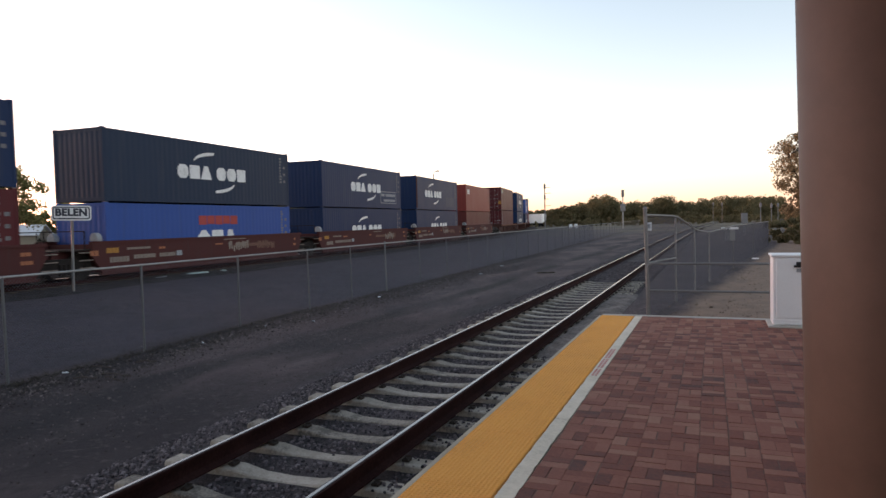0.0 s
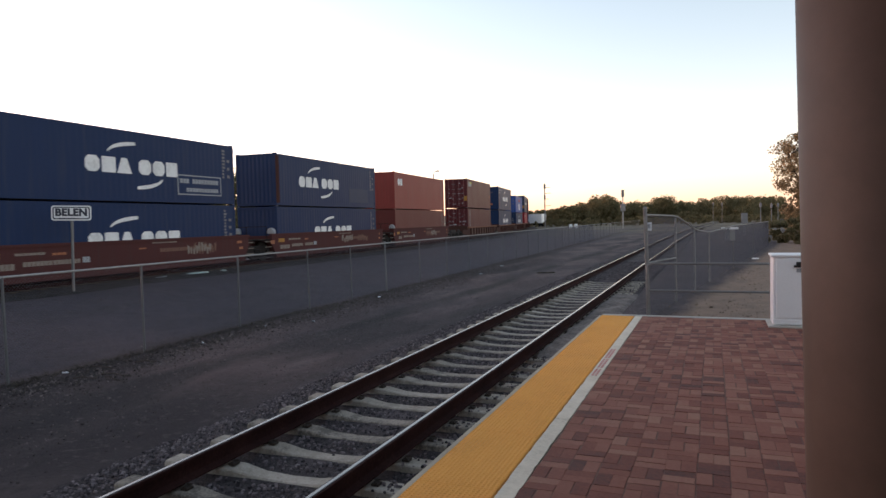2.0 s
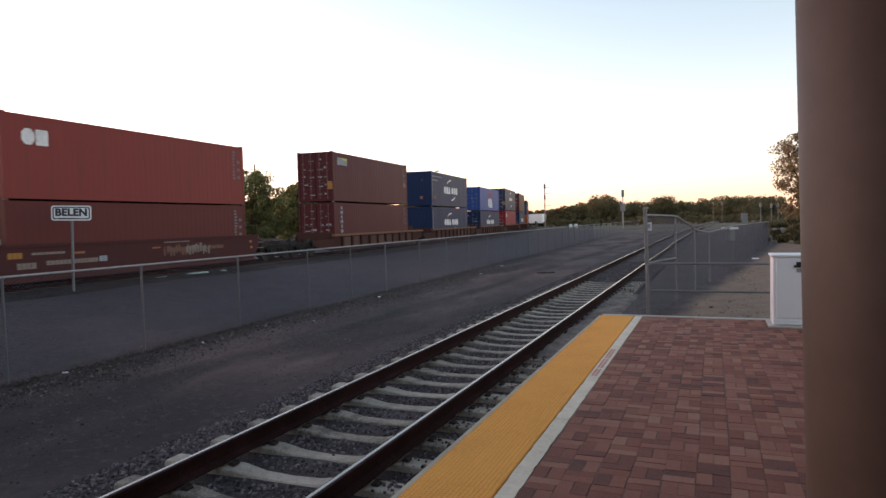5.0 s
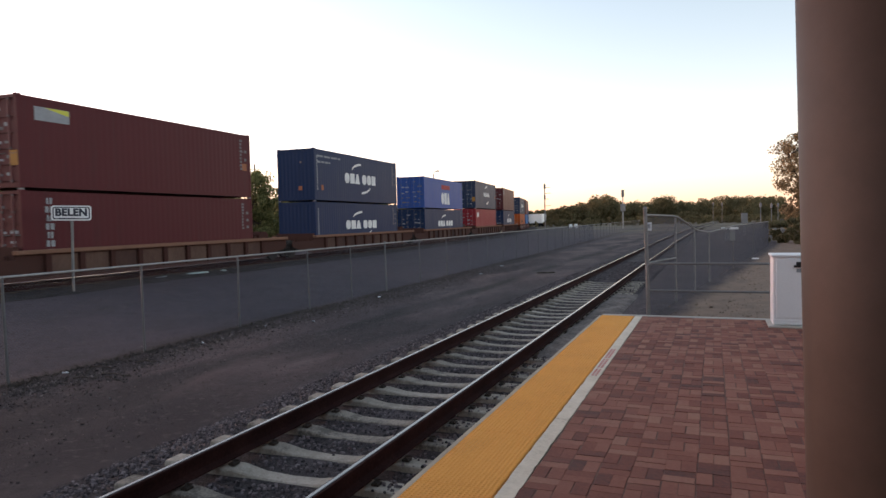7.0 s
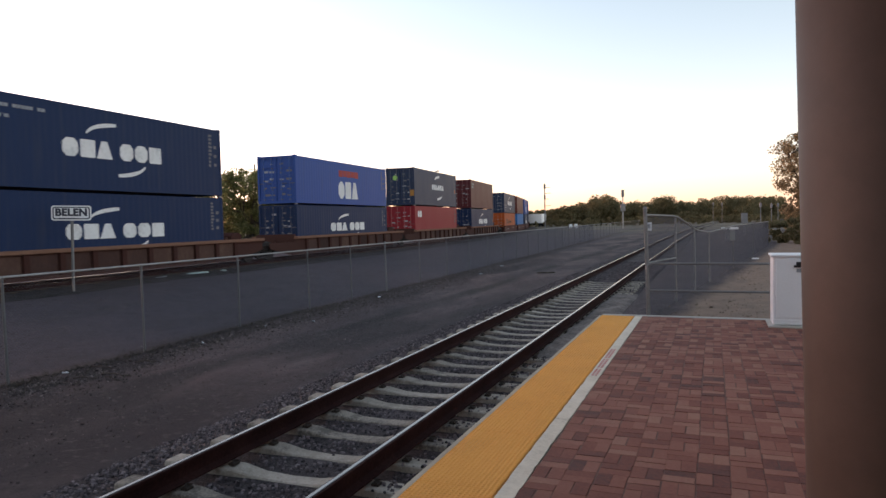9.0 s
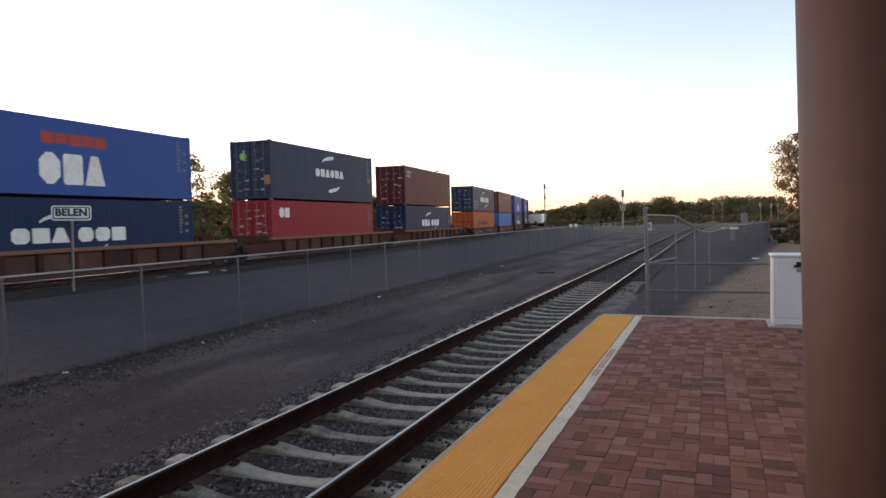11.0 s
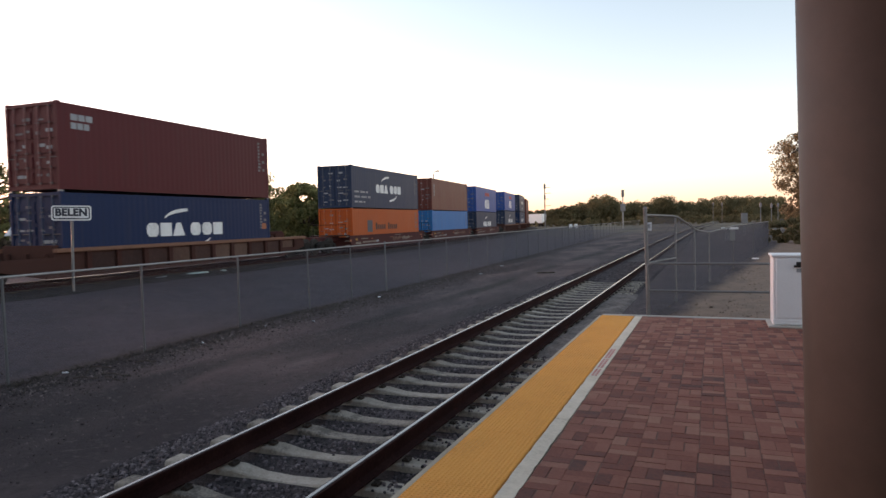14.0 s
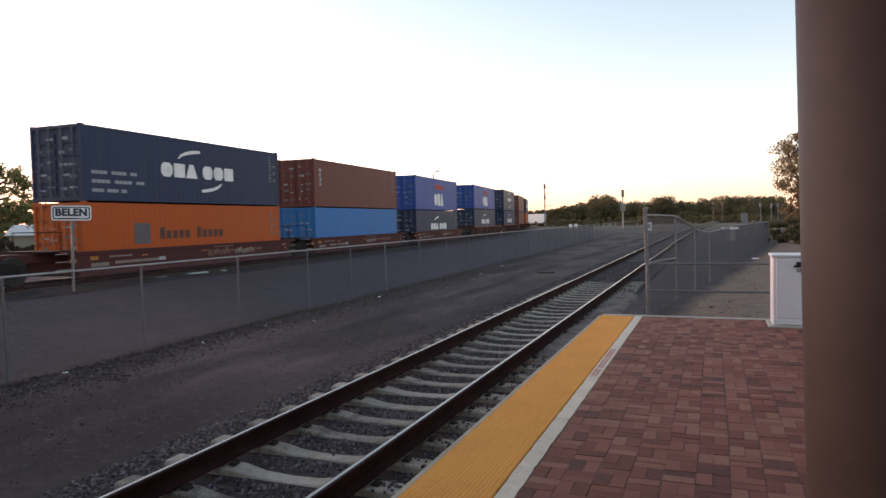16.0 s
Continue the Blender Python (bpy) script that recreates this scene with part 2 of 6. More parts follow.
M["wall_cream"] = material("wall_cream", [(0.26, 0.24, 0.19), (0.34, 0.31, 0.25)], 0.85, 0, 20, 0.7, 0.1)
M["tarp_blue"] = material("tarp_blue", [(0.03, 0.045, 0.10), (0.045, 0.07, 0.15)], 0.6, 0, 10, 1, 0.2)
M["wood_pole"] = material("wood_pole", [(0.07, 0.05, 0.036), (0.13, 0.095, 0.07)], 0.9, 0, 30, 2, 0.4, 0.01, (1, 1, 0.1))
M["truck_white"] = material("truck_white", [(0.80, 0.80, 0.79), (0.86, 0.86, 0.85)], 0.4, 0, 8, 0.6, 0)
M["canopy"] = material("canopy", [(0.17, 0.14, 0.115), (0.22, 0.18, 0.15)], 0.8, 0, 20, 1, 0.1)
M["stucco"] = material("stucco", [(0.105, 0.074, 0.055), (0.14, 0.10, 0.074)], 0.9, 0, 30, 1, 0.3)
# the hills' haze is only this pale base colour
M["hazed_hill"] = material("hazed_hill", [(0.30, 0.24, 0.21), (0.36, 0.29, 0.25)], 1, 0, 0.02, 0.003, 0)
M["glass"] = material("glass", [(0.03, 0.035, 0.04), (0.05, 0.055, 0.06)], 0.08, 0, 5, 1, 0, spec=0.6)
M["teal_scrap"] = material("teal_scrap", [(0.35, 0.48, 0.47), (0.5, 0.62, 0.6)], 0.6, 0, 20, 3, 0.1)


# ---- mesh helpers ----
def box(bm, x0, x1, y0, y1, z0, z1):
    v = [bm.verts.new((x, y, z)) for z in (z0, z1) for y in (y0, y1) for x in (x0, x1)]
    for f in ((0, 2, 3, 1), (4, 5, 7, 6), (0, 1, 5, 4), (2, 6, 7, 3), (0, 4, 6, 2), (1, 3, 7, 5)):
        bm.faces.new([v[i] for i in f])
    return v


def rod(bm, a, b, r0, r1=None, n=8, caps=True):
    a, b = Vector(a), Vector(b)
    r1 = r0 if r1 is None else r1
    q = (b - a).to_track_quat("Z", "Y")
    ring = [[bm.verts.new(p + q @ Vector((math.cos(k * math.tau / n) * r, math.sin(k * math.tau / n) * r, 0))) for k in range(n)] for p, r in ((a, r0), (b, r1))]
    for k in range(n):
        bm.faces.new((ring[0][k], ring[0][(k + 1) % n], ring[1][(k + 1) % n], ring[1][k]))
    if caps:
        bm.faces.new(ring[0][::-1])
        bm.faces.new(ring[1])


def tube(bm, pts, r, n=8):
    """One bent pipe through the points."""
    pts = [Vector(p) for p in pts]
    rings = []
    for i, p in enumerate(pts):
        d = (pts[min(i + 1, len(pts) - 1)] - pts[max(i - 1, 0)]).normalized()
        side = d.cross(Vector((0.31, 0.17, 0.93)) if abs(d.z) < 0.8 else Vector((0.9, 0.4, 0.1))).normalized()
        up = side.cross(d)
        if rings:
            side = (last_side - d * last_side.dot(d)).normalized()
            up = side.cross(d)
        last_side = side
        rings.append([bm.verts.new(p + side * (r * math.cos(k * math.tau / n)) + up * (r * math.sin(k * math.tau / n))) for k in range(n)])
    for r0, r1 in zip(rings, rings[1:]):
        for k in range(n):
            bm.faces.new((r0[k], r0[(k + 1) % n], r1[(k + 1) % n], r1[k]))
    bm.faces.new(rings[0][::-1])
    bm.faces.new(rings[-1])


def prism(bm, outline, axis, a, b):
    """Extrudes a closed outline of pairs along an axis from a to b ('x': pairs are y, z; 'y': x, z; 'z': x, y)."""
    def at(p, d):
        return {"x": (d, p[0], p[1]), "y": (p[0], d, p[1]), "z": (p[0], p[1], d)}[axis]
    r0, r1 = [[bm.verts.new(at(p, d)) for p in outline] for d in (a, b)]
    n = len(outline)
    for k in range(n):
        bm.faces.new((r0[k], r0[(k + 1) % n], r1[(k + 1) % n], r1[k]))
    bm.faces.new(r0[::-1])
    bm.faces.new(r1)


def mesh_of(name, bm, mats, smooth=False, bevel=0.0):
    if bevel:
        bmesh.ops.bevel(bm, geom=list(bm.edges), offset=bevel, segments=1, affect="EDGES", clamp_overlap=True)
    bmesh.ops.recalc_face_normals(bm, faces=bm.faces)
    me = bpy.data.meshes.new(name)
    bm.to_mesh(me)
    bm.free()
    for m in (mats if isinstance(mats, list) else [mats]):
        me.materials.append(m)
    if smooth:
        me.shade_smooth()
    return me


def part(name, bm, mat, parent, label="", smooth=False, bevel=0.0, at=None, kind=""):
    ob = new(name, mesh_of(name, bm, mat, smooth, bevel))
    ob.parent = parent
    if at is not None:
        ob.matrix_basis = at
    return tagged(ob, label, kind=kind)


def thing(name, label, category, group="", kind="", at=None):
    ob = new(name)
    ob.empty_display_size = 0.2
    if at is not None:
        ob.matrix_basis = at
    return tagged(ob, label, category, group, kind)


def solid(name, bm, mat, label, category, group="", kind="", at=None, smooth=False, bevel=0.0):
    ob = new(name, mesh_of(name, bm, mat, smooth, bevel))
    if at is not None:
        ob.matrix_basis = at
    return tagged(ob, label, category, group, kind)


def spot(azimuth, far):
    """A place on the ground: degrees to the left of the near track's line, and metres from the eye."""
    a = radians(azimuth)
    return -far * math.sin(a), far * math.cos(a)


# ---- the freight track's line: straight, then bending away to the left ----
TRACK_X, TRACK_Y = -22.016, 20.0
LEAN = 0.0380
BEND, RADIUS = 27.96, 553.4
RAIL_Z = 0.24


def freight(s, off=0.0):
    """The place x, y and heading (radians to the left of +y) at s metres along the freight track; off: metres to the platform's side."""
    a = max(s - BEND, 0.0) / RADIUS
    u = RADIUS * (1 - math.cos(a)) - off * math.cos(a)
    v = min(s, BEND) + RADIUS * math.sin(a) + off * math.sin(a) - 20
    return TRACK_X - u * math.cos(LEAN) - v * math.sin(LEAN), TRACK_Y - u * math.sin(LEAN) + v * math.cos(LEAN), a + LEAN


def near_line(y):
    """x of the near track's middle at y: straight, then bending slightly to the right."""
    return -3.583 + (max(0.0, y - 55) ** 2) / 4400.0


# ---- the ground ----
def smooth(a, b, v):
    k = min(1.0, max(0.0, (v - a) / (b - a)))
    return k * k * (3 - 2 * k)


def freight_distance(x, y):
    """Metres from the freight track's middle, growing towards the platform."""
    s = 20 + (y - TRACK_Y) / math.cos(LEAN)
    for _ in range(2):
        px, py, h = freight(s)
        s += (y - py) / max(0.3, math.cos(h))
    px, py, h = freight(s)
    return (x - px) * math.cos(h)


def ground_z(x, y):
    d = freight_distance(x, y) if -60 < y < 400 else 12
    low = -0.42
    z = 0.03 + (low - 0.03) * smooth(3.2, 10.5, d)
    if d < -4:
        z = 0.03
    right = smooth(-2.6, -1.2, x - (near_line(y) + 3.583)) * smooth(11.5, 13.5, y)
    z += (0.10 - z) * right
    far = smooth(40, 160, y) if x > -40 else 1.0
    z += (0.0 - z) * far * 0.8
    near = 1 - smooth(20, 60, abs(y)) * 0.7
    z += near * (0.035 * noise.noise((x * 0.35, y * 0.22, 1.0)) + 0.012 * noise.noise((x * 1.7, y * 1.3, 5.0)))
    if x > -2.4 and y < 12.7:
        z = -0.5
    return z


def steps(lo, hi, dense_lo, dense_hi, d, grow=1.35):
    v = [dense_lo + i * d for i in range(int((dense_hi - dense_lo) / d) + 1)]
    k, p = d, v[-1]
    while p < hi:
        k *= grow
        p += k
        v.append(min(p, hi))
    k, p = d, v[0]
    while p > lo:
        k *= grow
        p -= k
        v.insert(0, max(p, lo))
    return v


def build_ground():
    xs = steps(-2500, 2500, -34, 8, 0.35)
    ys = steps(-800, 4000, 2, 60, 0.4)
    verts = [(x, y, ground_z(x, y)) for y in ys for x in xs]
    n = len(xs)
    faces = [(j * n + i, j * n + i + 1, (j + 1) * n + i + 1, (j + 1) * n + i) for j in range(len(ys) - 1) for i in range(n - 1)]
    me = bpy.data.meshes.new("ground")
    me.from_pydata(verts, [], faces)
    me.shade_smooth()
    m = M["gravel"]
    nt, nn = m.node_tree, m.node_tree.nodes
    b = nn["Principled BSDF"]
    grey = b.inputs["Base Color"].links[0].from_node
    tc = nn.new("ShaderNodeTexCoord")
    xyz = nn.new("ShaderNodeSeparateXYZ")
    nt.links.new(tc.outputs["Object"], xyz.inputs[0])

    def noise_node(scale, stretch, detail=4):
        mp = nn.new("ShaderNodeMapping")
        mp.inputs["Scale"].default_value = stretch
        nt.links.new(tc.outputs["Object"], mp.inputs["Vector"])
        f = nn.new("ShaderNodeTexNoise")
        f.inputs["Scale"].default_value, f.inputs["Detail"].default_value = scale, detail
        nt.links.new(mp.outputs["Vector"], f.inputs["Vector"])
        return f.outputs["Fac"]

    def ranged(sock, a, b_, lo, hi):
        mr = nn.new("ShaderNodeMapRange")
        mr.inputs["From Min"].default_value, mr.inputs["From Max"].default_value = a, b_
        mr.inputs["To Min"].default_value, mr.inputs["To Max"].default_value = lo, hi
        nt.links.new(sock, mr.inputs["Value"])
        return mr.outputs["Result"]

    def math2(op, a, b_):
        k = nn.new("ShaderNodeMath")
        k.operation = op
        for i, v in enumerate((a, b_)):
            if isinstance(v, float):
                k.inputs[i].default_value = v
            else:
                nt.links.new(v, k.inputs[i])
        return k.outputs[0]

    def mixed(fac, c1, colour):
        mx = nn.new("ShaderNodeMixRGB")
        nt.links.new(fac, mx.inputs["Fac"])
        nt.links.new(c1, mx.inputs["Color1"])
        mx.inputs["Color2"].default_value = (*colour, 1)
        return mx.outputs["Color"]

    # pale gravel pad between the wire fence and the freight track
    pad = math2("MULTIPLY", ranged(xyz.outputs["X"], -10.5, -11.0, 0.0, 1.0), ranged(noise_node(1.2, (1, 0.5, 1), 5), 0.3, 0.6, 0.25, 0.6))
    pad = math2("MULTIPLY", pad, ranged(xyz.outputs["X"], -40.0, -30.0, 0.0, 1.0))
    gravel = mixed(pad, grey.outputs["Color"], (0.079, 0.062, 0.083))
    # packed brown dirt lane beside the ballast, with oil-dark stains
    lane = math2("MULTIPLY", ranged(math2("ADD", xyz.outputs["X"], math2("MULTIPLY", noise_node(0.5, (1, 0.3, 1)), 2.0)), -10.4, -9.2, 0.0, 1.0), ranged(noise_node(0.9, (1, 0.35, 1)), 0.3, 0.6, 0.35, 0.75))
    lane = math2("MULTIPLY", lane, ranged(xyz.outputs["X"], -5.7, -6.1, 0.0, 1.0))
    c = mixed(lane, gravel, (0.078, 0.051, 0.052))
    pale = math2("MULTIPLY", lane, ranged(noise_node(0.55, (1.1, 0.4, 1), 6), 0.44, 0.58, 0.0, 1.3))
    c = mixed(pale, c, (0.134, 0.092, 0.090))
    # dark litter of cinders and dead leaves along the fence's foot
    foot = math2("ADD", math2("ADD", xyz.outputs["X"], math2("MULTIPLY", xyz.outputs["Y"], 0.0297)), 10.28)
    foot = math2("ADD", foot, math2("MULTIPLY", noise_node(1.3, (1, 0.6, 1), 6), -0.9))
    foot = math2("MULTIPLY", ranged(foot, -0.75, -0.5, 0.0, 1.0), ranged(foot, 0.55, 0.2, 0.0, 1.0))
    foot = math2("MULTIPLY", foot, ranged(noise_node(3.0, (1, 0.6, 1), 6), 0.35, 0.6, 0.35, 0.9))
    c = mixed(foot, c, (0.034, 0.023, 0.021))
    # a dark wheel rut wandering along the lane
    rut = math2("ADD", math2("ADD", xyz.outputs["X"], math2("MULTIPLY", xyz.outputs["Y"], -0.01)), math2("MULTIPLY", noise_node(0.35, (1, 0.5, 1), 5), 1.8))
    rut = math2("MULTIPLY", ranged(math2("ABSOLUTE", math2("ADD", rut, 7.25), 0.0), 0.55, 0.15, 0.0, 0.85), ranged(noise_node(0.5, (1, 0.3, 1), 5), 0.36, 0.5, 0.15, 1.0))
    rut = math2("MULTIPLY", rut, ranged(xyz.outputs["X"], -5.7, -6.1, 0.0, 1.0))
    c = mixed(rut, c, (0.02, 0.017, 0.018))
    stain = math2("MULTIPLY", ranged(noise_node(0.33, (1.3, 0.33, 1), 3), 0.52, 0.62, 0.0, 0.75), ranged(xyz.outputs["X"], -12.0, -10.5, 0.0, 1.0))
    # near-left stain, widened to darken the ground there overall
    pool = nn.new("ShaderNodeVectorMath")
    pool.operation = "DISTANCE"
    pool.inputs[1].default_value = (-7.9, 5.5, -0.4)
    nt.links.new(tc.outputs["Object"], pool.inputs[0])
    pool = ranged(math2("ADD", pool.outputs["Value"], math2("MULTIPLY", noise_node(0.9, (1, 0.6, 1), 5), 1.6)), 4.3, 2.7, 0.0, 0.8)
    stain = math2("MAXIMUM", stain, pool)
    c = mixed(stain, c, (0.026, 0.020, 0.024))
    # coarse grit: dark and pale flecks
    c = mixed(ranged(noise_node(6.0, (1, 0.7, 1), 8), 0.53, 0.66, 0.0, 0.45), c, (0.024, 0.02, 0.02))
    c = mixed(ranged(noise_node(9.0, (0.8, 1, 1), 8), 0.57, 0.68, 0.0, 0.35), c, (0.135, 0.105, 0.103))
    # tan dirt past the platform's end and in the distance
    across = math2("ADD", xyz.outputs["X"], math2("MULTIPLY", xyz.outputs["Y"], -0.134))
    dirt = math2("MULTIPLY", ranged(math2("ADD", across, math2("MULTIPLY", noise_node(0.8, (1, 0.5, 1)), 0.7)), -2.4, -1.95, 0.0, 1.0), ranged(noise_node(2.0, (1, 1, 1)), 0.25, 0.6, 0.6, 1.0))
    c = mixed(dirt, c, (0.25, 0.168, 0.125))
    away = math2("MULTIPLY", ranged(xyz.outputs["X"], -60.0, -90.0, 0.0, 0.8), ranged(noise_node(0.15, (1, 1, 1)), 0.3, 0.6, 0.5, 1.0))
    c = mixed(away, c, (0.15, 0.125, 0.10))
    weeds = math2("MULTIPLY", ranged(noise_node(0.06, (1, 1, 1)), 0.40, 0.6, 0.15, 0.85), ranged(xyz.outputs["Y"], 75.0, 140.0, 0.0, 1.0))
    c = mixed(weeds, c, (0.155, 0.135, 0.082))
    nt.links.new(c, b.inputs["Base Color"])
    me.materials.append(m)
    tagged(new("ground", me), "grey gravel ground with brown dirt lane, oil stains and tan dirt", "ground", kind="structure")


build_ground()


# ---- stones ----
def stones(name, label, places, mat, seed):
    """Many small angular stones as one mesh: places gives x, y, z and size."""
    rng = random.Random(seed)
    verts, faces = [], []
    base = [(-1, -1, -0.7), (1, -0.8, -0.7), (0.8, 1, -0.7), (-0.9, 0.9, -0.7), (-0.6, -0.5, 0.6), (0.5, -0.7, 0.7), (0.7, 0.5, 0.5), (-0.4, 0.6, 0.75)]
    for x, y, z, s in places:
        a = rng.random() * math.tau
        ca, sa = math.cos(a), math.sin(a)
        k = len(verts)
        fx, fy, fz = [s * rng.uniform(0.65, 1.3) for _ in range(3)]
        tip = rng.uniform(-0.4, 0.4)
        for bx, by, bz in base:
            px, py, pz = bx * fx * rng.uniform(0.75, 1.1), by * fy * rng.uniform(0.75, 1.1), bz * fz
            pz += tip * px
            verts.append((x + px * ca - py * sa, y + px * sa + py * ca, z + pz))
        faces += [tuple(k + i for i in f) for f in ((0, 3, 2, 1), (4, 5, 6, 7), (0, 1, 5, 4), (1, 2, 6, 5), (2, 3, 7, 6), (3, 0, 4, 7))]
    me = bpy.data.meshes.new(name)
    me.from_pydata(verts, [], faces)
    me.materials.append(mat)
    return tagged(new(name, me), label, "gravel", kind="stuff")


# ---- the near track ----
TIE_TOP = -0.20


def bed_z(dx):
    """Height of the ballast at dx from the track's middle."""
    a = abs(dx)
    if a < 1.45:
        return TIE_TOP - 0.065
    return TIE_TOP - 0.055 - (a - 1.45) * 0.22


def build_near_track():
    ys = steps(-12, 900, -12, 40, 0.3, 1.25)
    prof = [-2.9, -2.5, -2.1, -1.75, -1.45, -1.1, -0.8, -0.4, 0, 0.4, 0.8, 1.1, 1.45, 1.6]
    verts, n = [], len(prof)
    for y in ys:
        for p in prof:
            z = bed_z(p) + 0.015 * noise.noise((p * 2.5, y * 2.5, 2.0))
            if y > 23.8 and abs(p) < 1.5:
                z += 0.085 * smooth(23.8, 24.8, y)
            verts.append((near_line(y) + p, y, z))
    faces = [(j * n + i, j * n + i + 1, (j + 1) * n + i + 1, (j + 1) * n + i) for j in range(len(ys) - 1) for i in range(n - 1)]
    me = bpy.data.meshes.new("ballast_bed")
    me.from_pydata(verts, [], faces)
    me.materials.append(M["ballast_bed"])
    tagged(new("ballast_bed", me), "dark grey crushed stone ballast bed under the near track", "ballast", kind="structure")

    track = thing("railway_track", "empty passenger track with shiny steel rails on concrete ties", "track", kind="structure")
    half = [(-0.037, 0), (-0.0365, -0.012), (-0.034, -0.036), (-0.009, -0.047), (-0.008, -0.14), (-0.03, -0.155), (-0.075, -0.163), (-0.075, -0.175)]
    for side in (-0.7555, 0.7555):
        bm = bmesh.new()
        line = [-12, 55] + [55 + 845 * (i / 26) ** 1.6 for i in range(1, 27)]
        outline = half + [(-a, b) for a, b in reversed(half)]
        rings = [[bm.verts.new((near_line(y) + side + a, y, b - 0.002)) for a, b in outline] for y in line]
        for r0, r1 in zip(rings, rings[1:]):
            for k in range(len(outline)):
                bm.faces.new((r0[k], r0[(k + 1) % len(outline)], r1[(k + 1) % len(outline)], r1[k]))
        rail = part("rail", bm, M["rail_side"], track, "rust-brown steel rail")
        bm = bmesh.new()
        top = [[bm.verts.new((near_line(y) + side + a, y, z)) for a, z in ((-0.030, -0.001), (-0.024, 0.0025), (0.006, 0.0025), (0.012, -0.001))] for y in line]
        for r0, r1 in zip(top, top[1:]):
            for k in range(3):
                bm.faces.new((r0[k], r0[k + 1], r1[k + 1], r1[k]))
        part("running_surface", bm, M["rail_top"], rail, "worn bright running surface")

    # concrete ties, waisted in the middle
    bm = bmesh.new()
    xs = [-1.36, -1.35, -0.95, -0.55, -0.3, 0, 0.3, 0.55, 0.95, 1.35, 1.36]
    tops = [-0.012, -0.002, 0, -0.004, -0.045, -0.055, -0.045, -0.004, 0, -0.002, -0.012]
    wide = [0.10, 0.112, 0.115, 0.11, 0.095, 0.09, 0.095, 0.11, 0.115, 0.112, 0.10]
    rings = []
    for x, z, w in zip(xs, tops, wide):
        rings.append([bm.verts.new((x, yy, zz)) for yy, zz in ((-w - 0.03, -0.2), (-w, z - 0.012), (-w + 0.014, z), (w - 0.014, z), (w, z - 0.012), (w + 0.03, -0.2))])
    for r0, r1 in zip(rings, rings[1:]):
        for k in range(5):
            bm.faces.new((r0[k], r0[k + 1], r1[k + 1], r1[k]))
    bm.faces.new(rings[0][::-1])
    bm.faces.new(rings[-1])
    tie_mesh = mesh_of("tie", bm, M["concrete_tie"])
    bm = bmesh.new()
    box(bm, -0.035, 0.035, -0.04, 0.04, 0.0, 0.02)
    tube(bm, [(-0.02, -0.045, 0.03), (0.025, -0.015, 0.036), (-0.015, 0.04, 0.026)], 0.009, 5)
    clip_mesh = mesh_of("rail_clip", bm, M["clip"])
    y, rng = 4.398 - 0.61 * 21, random.Random(4)
    while y < 24.1:
        tie = new("tie", tie_mesh)
        tie.parent = track
        tie.matrix_basis = pose(-3.583 + rng.uniform(-0.012, 0.012), y, TIE_TOP + rng.uniform(-0.004, 0.004), 0, 0, rng.uniform(-0.4, 0.4))
        for side in (-0.7555, 0.7555):
            for o in (-0.13, 0.13):
                c = new("rail_clip", clip_mesh)
                c.parent = track
                c.matrix_basis = pose(-3.583 + side + o, y, TIE_TOP, 0, 0, 0 if o < 0 else 180)
        y += 0.61
    rng = random.Random(11)
    spots = []
    while len(spots) < 26000:
        yy = 2.5 + 32 * rng.random() ** 1.7
        p = rng.uniform(-2.8, 1.5)
        if abs(abs(p) - 0.7555) < 0.11:
            continue
        k = (yy - 4.398) / 0.61
        on_tie = yy < 24.1 and abs(k - round(k)) * 0.61 < 0.14 and abs(p) < 1.4
        if on_tie and rng.random() < (0.45 if p > 0.87 else 0.996):
            continue
        z = bed_z(p) + (0.085 if yy > 24.3 and abs(p) < 1.5 else 0.0)
        if on_tie:
            z = TIE_TOP
        spots.append((near_line(yy) + p, yy, z + 0.005, rng.uniform(0.009, 0.024)))
    stones("ballast_stones", "loose grey crushed stones between the ties", spots, M["ballast_stone"], 5)
    spots = []
    while len(spots) < 12000:
        yy = 3 + 38 * rng.random() ** 1.5
        xx = -9.75 + rng.gauss(0, 0.5) if rng.random() < 0.6 else rng.uniform(-18, -6.2)
        spots.append((xx, yy, ground_z(xx, yy) + 0.004, rng.uniform(0.005, 0.016) * (1.7 if rng.random() < 0.08 else 1)))
    for _ in range(9000):
        xx, yy = rng.uniform(-10, -5.9), 3 + 22 * rng.random() ** 1.5
        if noise.noise((xx * 0.9, yy * 0.35, 12)) + 0.25 > rng.random():
            spots.append((xx, yy, ground_z(xx, yy) + 0.003, rng.uniform(0.004, 0.011)))
    for _ in range(900):
        yy = 4 + 30 * rng.random() ** 1.6
        xx = -10.0 - 0.0297 * yy + abs(rng.gauss(0, 0.55))
        spots.append((xx, yy, ground_z(xx, yy) + 0.006, rng.uniform(0.014, 0.034)))
    stones("loose_gravel", "scattered gravel and pebbles along the wire fence", spots, M["pebble"], 6)


build_near_track()


